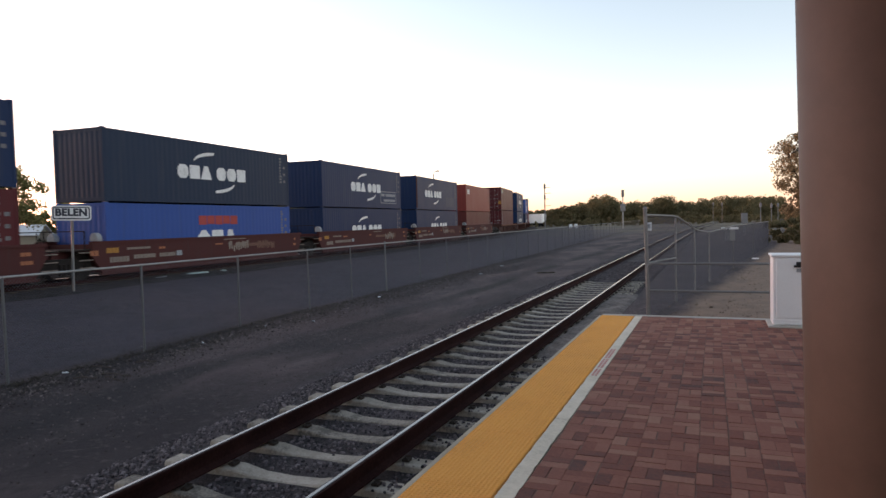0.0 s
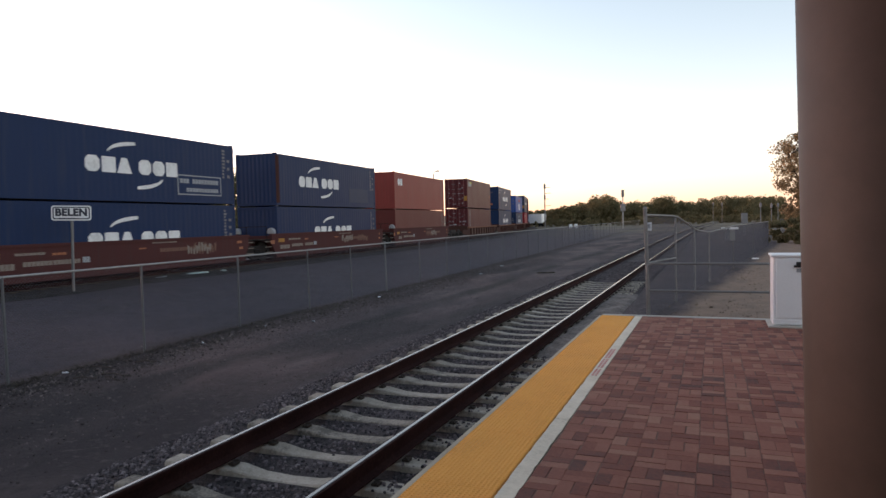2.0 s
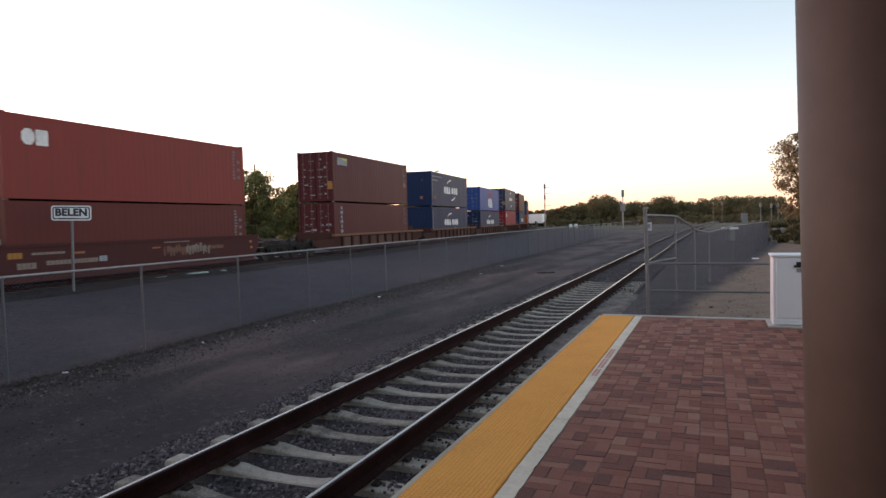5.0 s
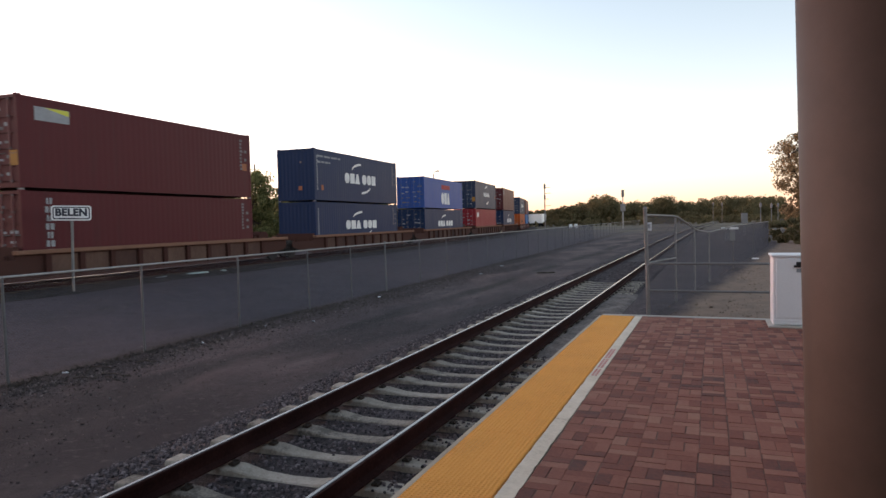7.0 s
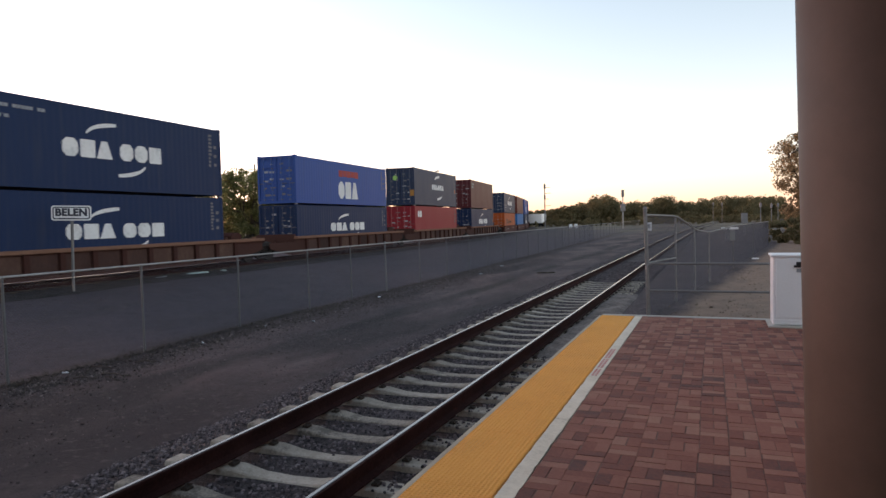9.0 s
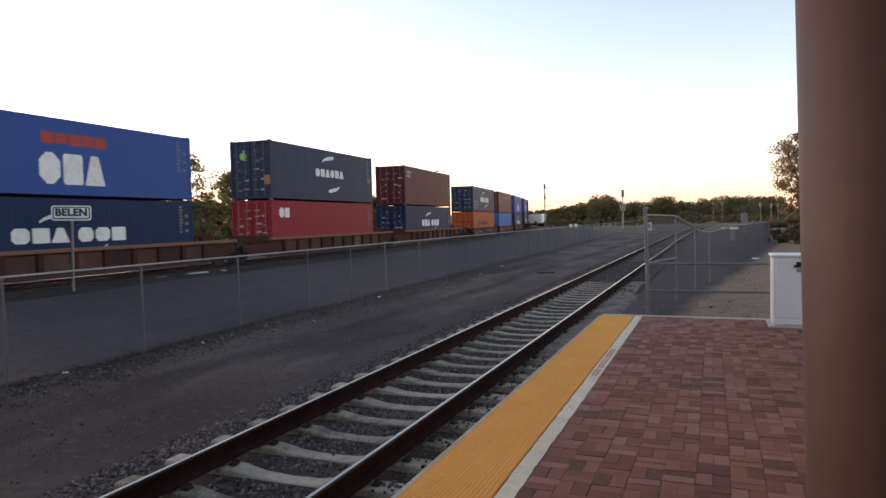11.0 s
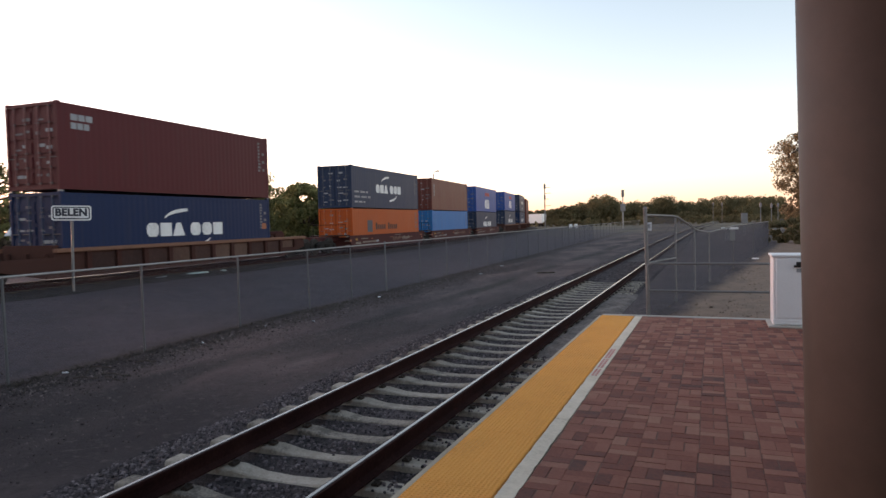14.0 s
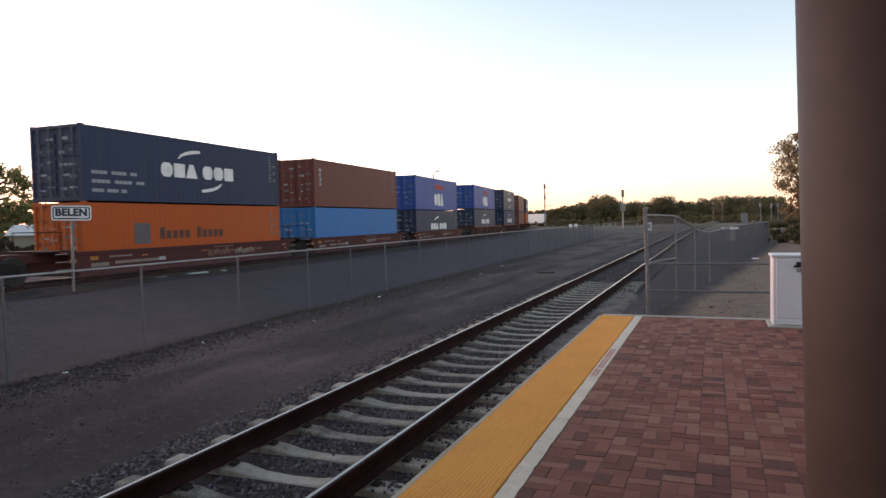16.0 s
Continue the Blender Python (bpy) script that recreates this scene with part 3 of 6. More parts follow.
def build_dirt_fill():
    """Sandy dirt washed over the tie ends between the track and the platform's end."""
    xs = [-2.735 + 0.06 * i for i in range(17)]
    ys = [9.0 + 0.16 * j for j in range(80)]
    verts = []
    for y in ys:
        k = smooth(9.0, 11.4, y) * (1 - smooth(19.0, 21.5, y))
        for x in xs:
            z = -0.30 + 0.135 * k - 0.10 * smooth(-2.2, -1.8, x) + 0.035 * noise.noise((x * 3.5, y * 1.6, 21)) + 0.012 * noise.noise((x * 11, y * 9, 22))
            verts.append((x, y, z - 0.03 * smooth(-2.66, -2.735, x)))
    n = len(xs)
    me = bpy.data.meshes.new("dirt_fill")
    me.from_pydata(verts, [], [(j * n + i, j * n + i + 1, (j + 1) * n + i + 1, (j + 1) * n + i) for j in range(len(ys) - 1) for i in range(n - 1)])
    me.shade_smooth()
    me.materials.append(M["washed_dirt"])
    tagged(new("dirt_fill", me), "sandy dirt washed over the tie ends beside the platform", "dirt", kind="stuff")


build_dirt_fill()


def build_dead_weeds():
    """Dark dry tufts and twigs caught along the foot of the wire fence."""
    rng = random.Random(17)
    verts, faces = [], []
    for _ in range(2800):
        y = 3 + 45 * rng.random() ** 1.3
        x = -10.30 - 0.0297 * (y - 1) + (rng.gauss(0, 0.10) if rng.random() < 0.5 else abs(rng.gauss(0, 0.7)))
        z = ground_z(x, y)
        for _ in range(5):
            a, h = rng.random() * math.tau, rng.uniform(0.015, 0.085)
            dx, dy = math.cos(a) * rng.uniform(0.02, 0.12), math.sin(a) * rng.uniform(0.02, 0.12)
            k = len(verts)
            verts += [(x, y - 0.006, z - 0.01), (x, y + 0.006, z - 0.01), (x + dx, y + dy, z + h)]
            faces.append((k, k + 1, k + 2))
    me = bpy.data.meshes.new("dead_weeds")
    me.from_pydata(verts, [], faces)
    me.materials.append(M["dead_weed"])
    tagged(new("dead_weeds", me), "dry dark weeds along the fence's foot", "weeds", kind="stuff")
    for i, (x, y, l, turn) in enumerate(((-9.38, 8.28, 0.6, 4), (-9.7, 7.95, 0.4, 20), (-9.2, 8.05, 0.45, -14), (-9.75, 9.3, 0.35, 30), (-10.2, 8.7, 0.4, 8))):
        bm = bmesh.new()
        tube(bm, [(-l / 2, 0, 0.02), (-l * 0.1, 0.03, 0.035), (l * 0.2, -0.02, 0.03), (l / 2, 0.02, 0.012)], 0.012, 5)
        solid("dead_branch", bm, M["dry_stick"], "dry broken branch on the gravel", "branch", at=pose(x, y, ground_z(x, y), 0, 0, turn))


build_dead_weeds()


def build_litter():
    """Scraps that the wind has left along the fence's foot and on the dirt lane."""
    rng = random.Random(43)
    for x, y, w, mat, label in LITTER:
        bm = bmesh.new()
        for k in range(4):
            o = (k - 1.5) * w / 4
            box(bm, o - w * 0.16, o + w * 0.15, -w * rng.uniform(0.1, 0.35), w * rng.uniform(0.1, 0.35), -0.01, min(0.05, w * rng.uniform(0.08, 0.25)))
        solid("litter", bm, M[mat], label, "litter", at=pose(x, y, ground_z(x, y), 0, 0, rng.uniform(0, 180)), bevel=0.006)


LITTER = [(-10.17, 13.41, 0.09, "marking_dim", "crumpled white paper litter at the fence's foot"),
          (-10.38, 19.79, 0.15, "sign_white", "crumpled white paper litter at the fence's foot"),
          (-9.44, 14.4, 0.12, "marking_dim", "small grey scrap on the dirt lane"),
          (-10.0, 29.2, 0.16, "marking_dim", "crumpled white paper litter at the fence's foot"),
          (-10.6, 34.5, 0.2, "marking_dim", "small grey scrap at the fence's foot"),
          (-7.15, 30.1, 0.75, "dead_weed", "torn black rubber scrap on the dirt lane"),
          (1.66, 31.9, 0.26, "sign_white", "crumpled white paper litter beside the bent fence"),
          (-10.45, 8.19, 0.10, "sign_white", "small white scrap at the fence's foot"),
          (-10.1, 11.2, 0.08, "sign_white", "small white scrap at the fence's foot")]
build_litter()

_r = random.Random(29)
_c = []
while len(_c) < 900:
    _y = 13.1 + 14 * _r.random() ** 1.6
    _x = _r.uniform(-1.3, 3.0) + 0.134 * (_y - 13.1)
    _c.append((_x, _y, ground_z(_x, _y) + 0.004, _r.uniform(0.006, 0.018) * (2.2 if _r.random() < 0.05 else 1)))
stones("dirt_clods", "small clods and stones on the tan dirt", _c, M["clod"], 30)


# ---- the platform ----
P_Z, P_END, P_EDGE = 0.20, 12.83, -2.031
TACTILE_X, LINE_X, BRICK_X = -1.385, -1.378, -1.237
MODULE = 0.222


def build_platform():
    bm = bmesh.new()
    box(bm, P_EDGE + 0.01, 9.0, -9.0, P_END - 0.02, -0.6, P_Z - 0.075)
    solid("platform_base", bm, M["concrete"], "grey concrete body of the station platform", "platform", kind="structure")
    edge = thing("platform_edge", "yellow tactile warning strip with pale concrete edge", "platform edge", kind="structure")
    bm = bmesh.new()
    box(bm, P_EDGE, P_EDGE + 0.045, -9.0, P_END, -0.35, P_Z - 0.002)
    part("coping", bm, M["coping"], edge, "pale concrete coping", bevel=0.004)
    x0, x1 = P_EDGE + 0.047, TACTILE_X
    bm = bmesh.new()
    box(bm, x0 + 0.002, x1 - 0.002, 0.002, 1.218, P_Z - 0.08, P_Z + 0.001)
    panel = mesh_of("tactile_panel", bm, M["tactile"], bevel=0.003)
    y = P_END - 1.22
    while y > -9:
        p = new("tactile_panel", panel)
        p.parent = edge
        p.matrix_basis = pose(0, y, 0)
        y -= 1.22
    verts, faces = [], []
    nx = 18
    d = (x1 - x0) / nx
    y = P_END - d / 2
    while y > 2.6:
        for i in range(nx):
            cx = x0 + d * (i + 0.5)
            k = len(verts)
            for r, z in ((0.0125, 0.0008), (0.0075, 0.0055)):
                verts += [(cx + r * math.cos(a * math.tau / 6), y + r * math.sin(a * math.tau / 6), P_Z + z) for a in range(6)]
            faces += [(k + a, k + (a + 1) % 6, k + 6 + (a + 1) % 6, k + 6 + a) for a in range(6)] + [tuple(k + 6 + a for a in range(6))]
        y -= d
    me = bpy.data.meshes.new("warning_domes")
    me.from_pydata(verts, [], faces)
    me.materials.append(M["tactile"])
    domes = new("warning_domes", me)
    domes.parent = edge
    tagged(domes, "raised yellow warning domes", kind="stuff")
    # painted white line in separate concrete slabs
    line = thing("white_line", "worn white painted line between tactile strip and bricks", "line", kind="structure")
    rng = random.Random(9)
    for a, b in ((9.75, P_END), (6.05, 9.742), (2.35, 6.042), (-1.35, 2.342), (-5.05, -1.358), (-8.9, -5.058)):
        bm = bmesh.new()
        n = int((b - a) / 0.09)
        left = [(LINE_X + 0.004 + rng.uniform(-0.003, 0.005), a + (b - a) * k / n) for k in range(n + 1)]
        right = [(BRICK_X - 0.006 + rng.gauss(0, 0.0025) - (0.012 if rng.random() < 0.05 else 0), a + (b - a) * k / n) for k in range(n, -1, -1)]
        prism(bm, left + right, "z", P_Z - 0.06, P_Z + 0.002)
        part("slab", bm, M["white_paint"], line)
    # red warning lettering too worn to read
    rng = random.Random(3)
    y = 7.85
    while y < 9.6:
        w = rng.uniform(0.055, 0.09)
        bm = bmesh.new()
        for k in range(2):
            xa = LINE_X + 0.030 + k * 0.040
            box(bm, xa, xa + 0.028, y, y + w, P_Z + 0.0025, P_Z + 0.0045)
        part("warning_mark", bm, M["red_mark"], line)
        y += w + (0.03 if rng.random() < 0.8 else 0.09)
    # end kerb
    bm = bmesh.new()
    box(bm, P_EDGE + 0.05, 9.0, P_END + 0.002, P_END + 0.13, -0.4, P_Z + 0.012)
    solid("end_kerb", bm, M["concrete"], "pale concrete kerb along the platform's end", "kerb", kind="structure", bevel=0.01)


build_platform()


# ---- fences ----
def chain_link(bm, along, length, z0, z1, top=None, pitch=0.062, r=0.0017):
    """Diagonal wires over a strip; along(d) gives x, y; top(d) the height of the upper edge."""
    h = z1 - z0
    n = int((length + h) / pitch)
    for sign in (1, -1):
        for i in range(n):
            d0 = i * pitch - (h if sign > 0 else 0)
            a, b = (d0, z0), (d0 + sign * h, z1)
            if sign < 0:
                a, b = (d0, z0), (d0 - h, z1)
            pts = []
            for k in range(2):
                d, z = (a, b)[k]
                pts.append((d, z))
            (da, za), (db, zb) = pts
            lo, hi = 0.0, 1.0
            if db != da:
                ts = sorted(((0 - da) / (db - da), (length - da) / (db - da)))
                lo, hi = max(lo, ts[0]), min(hi, ts[1])
            if hi - lo < 0.02:
                continue
            p = [(da + (db - da) * t, za + (zb - za) * t) for t in (lo, hi)]
            if top:
                cap = min(top(p[1][0]), zb)
                if p[1][1] > cap:
                    t = (cap - p[0][1]) / (p[1][1] - p[0][1])
                    if t < 0.02:
                        continue
                    p[1] = (p[0][0] + (p[1][0] - p[0][0]) * t, cap)
            xa, ya = along(p[0][0])
            xb, yb = along(p[1][0])
            rod(bm, (xa, ya, p[0][1]), (xb, yb, p[1][1]), r, n=3, caps=False)


def build_far_fence():
    fence = thing("wire_fence", "long galvanised chain-link fence between the two tracks", "fence")
    a, b = Vector((-10.385, 1.0)), Vector((-11.66, 44.0))
    way = (b - a).normalized()

    def along(d):
        p = a + way * d
        return p.x, p.y
    top = 1.315
    length = 150.0
    bm = bmesh.new()
    tube(bm, [(*along(d), top) for d in range(0, 151, 6)], 0.021, 8)
    part("top_rail", bm, M["galvanised"], fence, "pale galvanised top rail")
    bm = bmesh.new()
    rod(bm, (0, 0, -0.5), (0, 0, 1.73), 0.024, n=8)
    rod(bm, (0, 0, 1.70), (0, 0, 1.755), 0.03, 0.022, n=8)
    me = mesh_of("post", bm, M["old_post"])
    bm = bmesh.new()
    rod(bm, (0, 0, -0.5), (0, 0, 1.78), 0.03, n=8)
    rod(bm, (0, 0, 1.75), (0, 0, 1.80), 0.036, 0.022, n=8)
    bright = mesh_of("post", bm, M["grey_pipe"])
    spacing = [0.1, 3.15, 6.26, 9.14, 12.18, 15.38, 17.94, 20.59] + [20.59 + 3.22 * k for k in range(1, 40)]
    for i, d in enumerate(spacing):
        x, y = along(d)
        p = new("post", me if i != 7 else bright)
        p.parent = fence
        p.matrix_basis = pose(x, y, top - 1.735, random.Random(i).uniform(-0.6, 0.6), random.Random(i + 50).uniform(-0.5, 0.5) - 0.6)
    bm = bmesh.new()
    chain_link(bm, along, 75.0, -0.36, top)
    part("chain_link", bm, M["wire"], fence, "fine grey wire mesh")


build_far_fence()


def build_end_fence():
    """The guard rail across the platform's end and the bent wire fence running off from its post."""
    guard = thing("guard_rail", "grey tubular steel guard rail across the platform's end", "railing")
    x0, x1, y = -1.165, 4.6, 13.02
    bm = bmesh.new()
    zt, zm = 1.17, 0.665
    pts = [(x0, y, 0.05), (x0, y, zt - 0.12)] + [(x0 + 0.12 - 0.12 * math.cos(a), y, zt - 0.12 + 0.12 * math.sin(a)) for a in [k * math.pi / 12 for k in range(1, 7)]] + [(x1, y, zt)]
    tube(bm, pts, 0.024, 8)
    part("top_tube", bm, M["grey_pipe"], guard)
    bm = bmesh.new()
    rod(bm, (x0, y, zm), (x1, y, zm), 0.021, n=8)
    part("middle_tube", bm, M["grey_pipe"], guard)
    for px in (2.3, 4.55):
        bm = bmesh.new()
        rod(bm, (px, y, 0.0), (px, y, zt), 0.024, n=8)
        part("post", bm, M["grey_pipe"], guard)

    fence = thing("bent_fence", "chain-link fence with sagging bent top rail beside the track", "fence")
    a = Vector((-1.20, 13.1))
    way = Vector((0.134, 1.0)).normalized()

    def along(d):
        p = a + way * d
        return p.x, p.y
    heights = FENCE_TOP

    def top(d):
        for (d0, z0), (d1, z1) in zip(heights, heights[1:]):
            if d <= d1:
                k = (d - d0) / (d1 - d0)
                return z0 + (z1 - z0) * k
        return heights[-1][1]
    bm = bmesh.new()
    rod(bm, (along(0)[0] + 0.055, along(0)[1], -0.2), (*along(0), 2.2), 0.036, n=10)
    rod(bm, (*along(0), 2.2), (*along(0), 2.24), 0.042, 0.02, n=10)
    part("end_post", bm, M["grey_pipe"], fence, "tall capped end post")
    bm = bmesh.new()
    n = 60
    tube(bm, [(*along(heights[-1][0] * i / n), top(heights[-1][0] * i / n)) for i in range(n + 1)], 0.021, 8)
    part("top_rail", bm, M["grey_pipe"], fence, "bent sagging top rail")
    for d in (2.95, 5.5, 8.0, 13.9, 22):
        bm = bmesh.new()
        rod(bm, (*along(d), -0.2), (*along(d), top(d)), 0.023, n=8)
        part("post", bm, M["grey_pipe" if d < 9 else "old_post"], fence)
    bm = bmesh.new()
    chain_link(bm, along, heights[-1][0], 0.1, 2.1, top)
    part("chain_link", bm, M["dark_wire"], fence, "fine grey wire mesh")
    bm = bmesh.new()
    rod(bm, (*along(0), 1.17), (*along(2.95), 1.1), 0.018, n=6)
    part("brace", bm, M["grey_pipe"], fence)
    bm = bmesh.new()
    box(bm, -0.17, 0.17, -0.004, 0.006, -0.25, 0.20)
    px, py = along(13.0)
    plate = part("fence_sign", bm, M["steel"], fence, "pale grey sign plate", at=pose(px, py - 0.03, 1.38, 0, 0, -4))
    bm = bmesh.new()
    box(bm, -0.28, 0.28, -0.012, -0.004, 0.15, 0.23)
    part("header", bm, M["sign_white"], plate)
    bm = bmesh.new()
    box(bm, -0.05, 0.05, -0.006, 0.006, -0.08, 0.08)
    px, py = along(0.32)
    plate = part("number_plate", bm, M["sign_white"], fence, "small white plate", at=pose(px, py - 0.03, 1.86))
    bm = bmesh.new()
    box(bm, -0.02, 0.028, -0.012, -0.007, -0.04, 0.045)
    part("mark", bm, M["marking_dim"], plate)


FENCE_TOP = [(0, 2.08), (3.05, 2.05), (4.6, 1.84), (6.1, 1.64), (8, 1.56), (10.5, 1.58), (14, 1.64), (32, 1.6)]
build_end_fence()


# ---- the equipment cabinet ----
def build_cabinet():
    x0, x1, y0, y1 = 0.882, 1.84, 12.05, 12.62
    cab = thing("equipment_cabinet", "white steel equipment cabinet on a grey concrete base", "cabinet")
    bm = bmesh.new()
    box(bm, x0 - 0.07, x1 + 0.07, y0 - 0.09, y1 + 0.06, P_Z, P_Z + 0.035)
    part("base", bm, M["concrete"], cab, "low concrete base", bevel=0.008)
    bm = bmesh.new()
    box(bm, x0, x1, y0, y1, P_Z + 0.035, 1.345)
    part("body", bm, M["cabinet_white"], cab, bevel=0.01)
    bm = bmesh.new()
    box(bm, x0 - 0.025, x1 + 0.025, y0 - 0.03, y1 + 0.025, 1.345, 1.385)
    part("lid", bm, M["cabinet_white"], cab, "overhanging lid", bevel=0.01)
    bm = bmesh.new()
    box(bm, x0 + 0.05, x1 - 0.05, y0 - 0.018, y0 - 0.001, P_Z + 0.16, 1.32)
    door = part("door", bm, M["cabinet_white"], cab, bevel=0.005)
    bm = bmesh.new()
    box(bm, x0 + 0.30, x0 + 0.50, y0 - 0.05, y0 - 0.019, 1.18, 1.215)
    box(bm, x0 + 0.335, x0 + 0.48, y0 - 0.06, y0 - 0.019, 1.215, 1.27)
    part("handle", bm, M["black"], door, "dark latch handle", bevel=0.006)
    bm = bmesh.new()
    box(bm, x0 + 0.34, x0 + 0.48, y0 - 0.022, y0 - 0.0185, 1.10, 1.16)
    part("label_plate", bm, M["marking_dim"], door)
    bm = bmesh.new()
    box(bm, x0, x1, y0 - 0.016, y0 - 0.001, P_Z + 0.05, P_Z + 0.13)
    part("skirt", bm, M["cabinet_white"], cab, bevel=0.004)


build_cabinet()


# ---- the column close to the camera, and the unseen ceiling and walls added to shade it ----
def build_shelter():
    col = thing("canopy_column", "tan painted round steel canopy column", "column", at=pose(COL[0], COL[1], P_Z, 0, COL[3], 0))
    bm = bmesh.new()
    rod(bm, (0, 0, 0.02), (0, 0, 3.1), COL[2], n=64)
    part("shaft", bm, M["column"], col, smooth=False)
    for f in col.children[0].data.polygons:
        f.use_smooth = len(f.vertices) == 4
    bm = bmesh.new()
    rod(bm, (0, 0, 0), (0, 0, 0.03), COL[2] + 0.08, n=32)
    part("base_plate", bm, M["column"], col)
    # ceiling and both walls are added out of view to keep sky light off the column
    bm = bmesh.new()
    box(bm, -0.75, 9.0, -9.0, 3.2, 3.32, 3.5)
    solid("ceiling", bm, M["canopy"], "unseen plain tan ceiling added to shade the column and bricks", "ceiling", kind="structure")
    bm = bmesh.new()
    box(bm, 2.6, 2.9, -1.598, 10.5, 0.2, 3.32)
    solid("wall_station", bm, M["stucco"], "unseen plain tan stucco wall added to darken the column's right", "wall", kind="structure")
    bm = bmesh.new()
    box(bm, -1.9, 2.9, -1.9, -1.6, 0.2, 3.32)
    solid("wall_behind", bm, M["stucco"], "unseen plain tan stucco wall added behind to darken the column", "wall", kind="structure")


COL = (0.330, 1.266, 0.16, -1.1)
build_shelter()


# ---- the station name sign ----
def build_name_sign():
    sx, sy, sz = -19.16, 15.49, 0.03
    turn = 40
    sign = thing("station_sign", "white station name board with black border on a steel post", "sign", at=pose(sx - 0.03, sy - 0.03, sz, 0, 1.1, turn))
    bm = bmesh.new()
    rod(bm, (0, 0.04, -0.2), (0, 0.04, 2.75), 0.045, n=8)
    part("post", bm, M["grey_pipe"], sign, "grey steel post")

    def rounded(w, h, r):
        pts = []
        for cx, cz, a0 in ((w - r, h - r, 0), (-w + r, h - r, 90), (-w + r, -h + r, 180), (w - r, -h + r, 270)):
            pts += [(cx + r * math.cos(radians(a0 + k * 22.5)), cz + r * math.sin(radians(a0 + k * 22.5))) for k in range(5)]
        return pts
    zc, w, h = 2.565, 0.575, 0.24
    bm = bmesh.new()
    prism(bm, [(a, zc + b) for a, b in rounded(w, h, 0.08)], "y", -0.03, 0.0)
    board = part("board", bm, M["sign_white"], sign, "white board")
    bm = bmesh.new()
    prism(bm, [(a, zc + b) for a, b in rounded(w - 0.04, h - 0.04, 0.065)], "y", -0.034, -0.0305)
    part("border", bm, M["sign_black"], board, "black border line")
    bm = bmesh.new()
    prism(bm, [(a, zc + b) for a, b in rounded(w - 0.075, h - 0.075, 0.045)], "y", -0.038, -0.0345)
    part("face", bm, M["sign_white"], board)
    bm = bmesh.new()
    box(bm, -0.36, 0.10, -0.04, -0.0345, zc - h + 0.04, zc - h + 0.085)
    part("sticker", bm, M["sign_black"], board, "small dark strip under the name")
    cu = bpy.data.curves.new("name", "FONT")
    cu.body, cu.size, cu.extrude, cu.align_x, cu.align_y, cu.offset = "BELEN", 0.315, 0.003, "CENTER", "CENTER", 0.010
    cu.bevel_depth = 0.006
    cu.space_character = 1.05
    cu.materials.append(M["sign_black"])
    t = new("name", cu)
    t.parent = board
    t.matrix_basis = pose(0, -0.042, zc + 0.012, 90, 0, 0)
    tagged(t, "black lettering")


build_name_sign()


# ---- freight track ----
def build_freight_track():
    bm = bmesh.new()
    prof = [(-2.6, -0.22), (-1.7, -0.14), (0, -0.13), (1.7, -0.14), (2.55, -0.165), (2.95, -0.19), (3.3, -0.32)]
    rows = []
    s = -20.0
    while s < 330:
        row = []
        for o, z in prof:
            x, y, h = freight(s, o)
            row.append(bm.verts.new((x, y, RAIL_Z + z + 0.025 * noise.noise((o * 2, s * 1.5, 3)))))
        rows.append(row)
        s += 0.6 if s < 60 else 3.0
    for r0, r1 in zip(rows, rows[1:]):
        for k in range(len(prof) - 1):
            bm.faces.new((r0[k], r0[k + 1], r1[k + 1], r1[k]))
    solid("freight_ballast", bm, M["oily_ballast"], "dark ballast bed under the freight track", "ballast", kind="structure")
    track = thing("freight_track", "freight track with worn rails on dark wooden ties", "track", kind="structure")
    outline = [(-0.036, 0), (-0.036, -0.035), (-0.009, -0.047), (-0.009, -0.14), (-0.075, -0.16), (-0.075, -0.175), (0.075, -0.175), (0.075, -0.16), (0.009, -0.14), (0.009, -0.047), (0.036, -0.035), (0.036, 0)]
    for side in (-0.7555, 0.7555):
        bm = bmesh.new()
        rings = []
        for s in range(-20, 331, 5):
            ring = []
            for a, z in outline:
                x, y, h = freight(s, side + a)
                ring.append(bm.verts.new((x, y, RAIL_Z + z)))
            rings.append(ring)
        n = len(outline)
        for r0, r1 in zip(rings, rings[1:]):
            for k in range(n):
                f = bm.faces.new((r0[k], r0[(k + 1) % n], r1[(k + 1) % n], r1[k]))
                f.material_index = 1 if k == n - 1 else 0
        part("rail", bm, [M["rail_side"], M["rail_top"]], track, "worn steel rail")
    bm = bmesh.new()
    box(bm, -1.3, 1.3, -0.115, 0.115, -0.16, 0.0)
    me = mesh_of("tie", bm, M["wood_pole"], bevel=0.01)
    for i in range(90):
        x, y, h = freight(4 + i * 0.52)
        t = new("tie", me)
        t.parent = track
        t.matrix_basis = pose(x, y, RAIL_Z - 0.12, 0, 0, math.degrees(h))
    # scraps beside the track
    for px, py, w, name, mat, label in ((-20.3, 22.3, 0.9, "plastic_scrap", "teal_scrap", "pale teal plastic scrap on the ballast"), (-20.35, 20.4, 0.55, "paper_scrap", "marking_dim", "crumpled grey paper litter on the ballast"), (-20.1, 23.7, 0.16, "litter", "teal_scrap", "small pale litter on the ballast")):
        bm = bmesh.new()
        rng = random.Random(name)
        for k in range(5):
            o = (k - 2) * w / 5
            box(bm, o - w * 0.14, o + w * 0.13, -0.1 + rng.uniform(-0.04, 0.04), 0.1 + rng.uniform(-0.04, 0.04), -0.03, 0.05 + rng.uniform(0, 0.06))
        solid(name, bm, M[mat], label, "litter", at=pose(px, py, 0.05, 0, 0, 78), bevel=0.012)


build_freight_track()


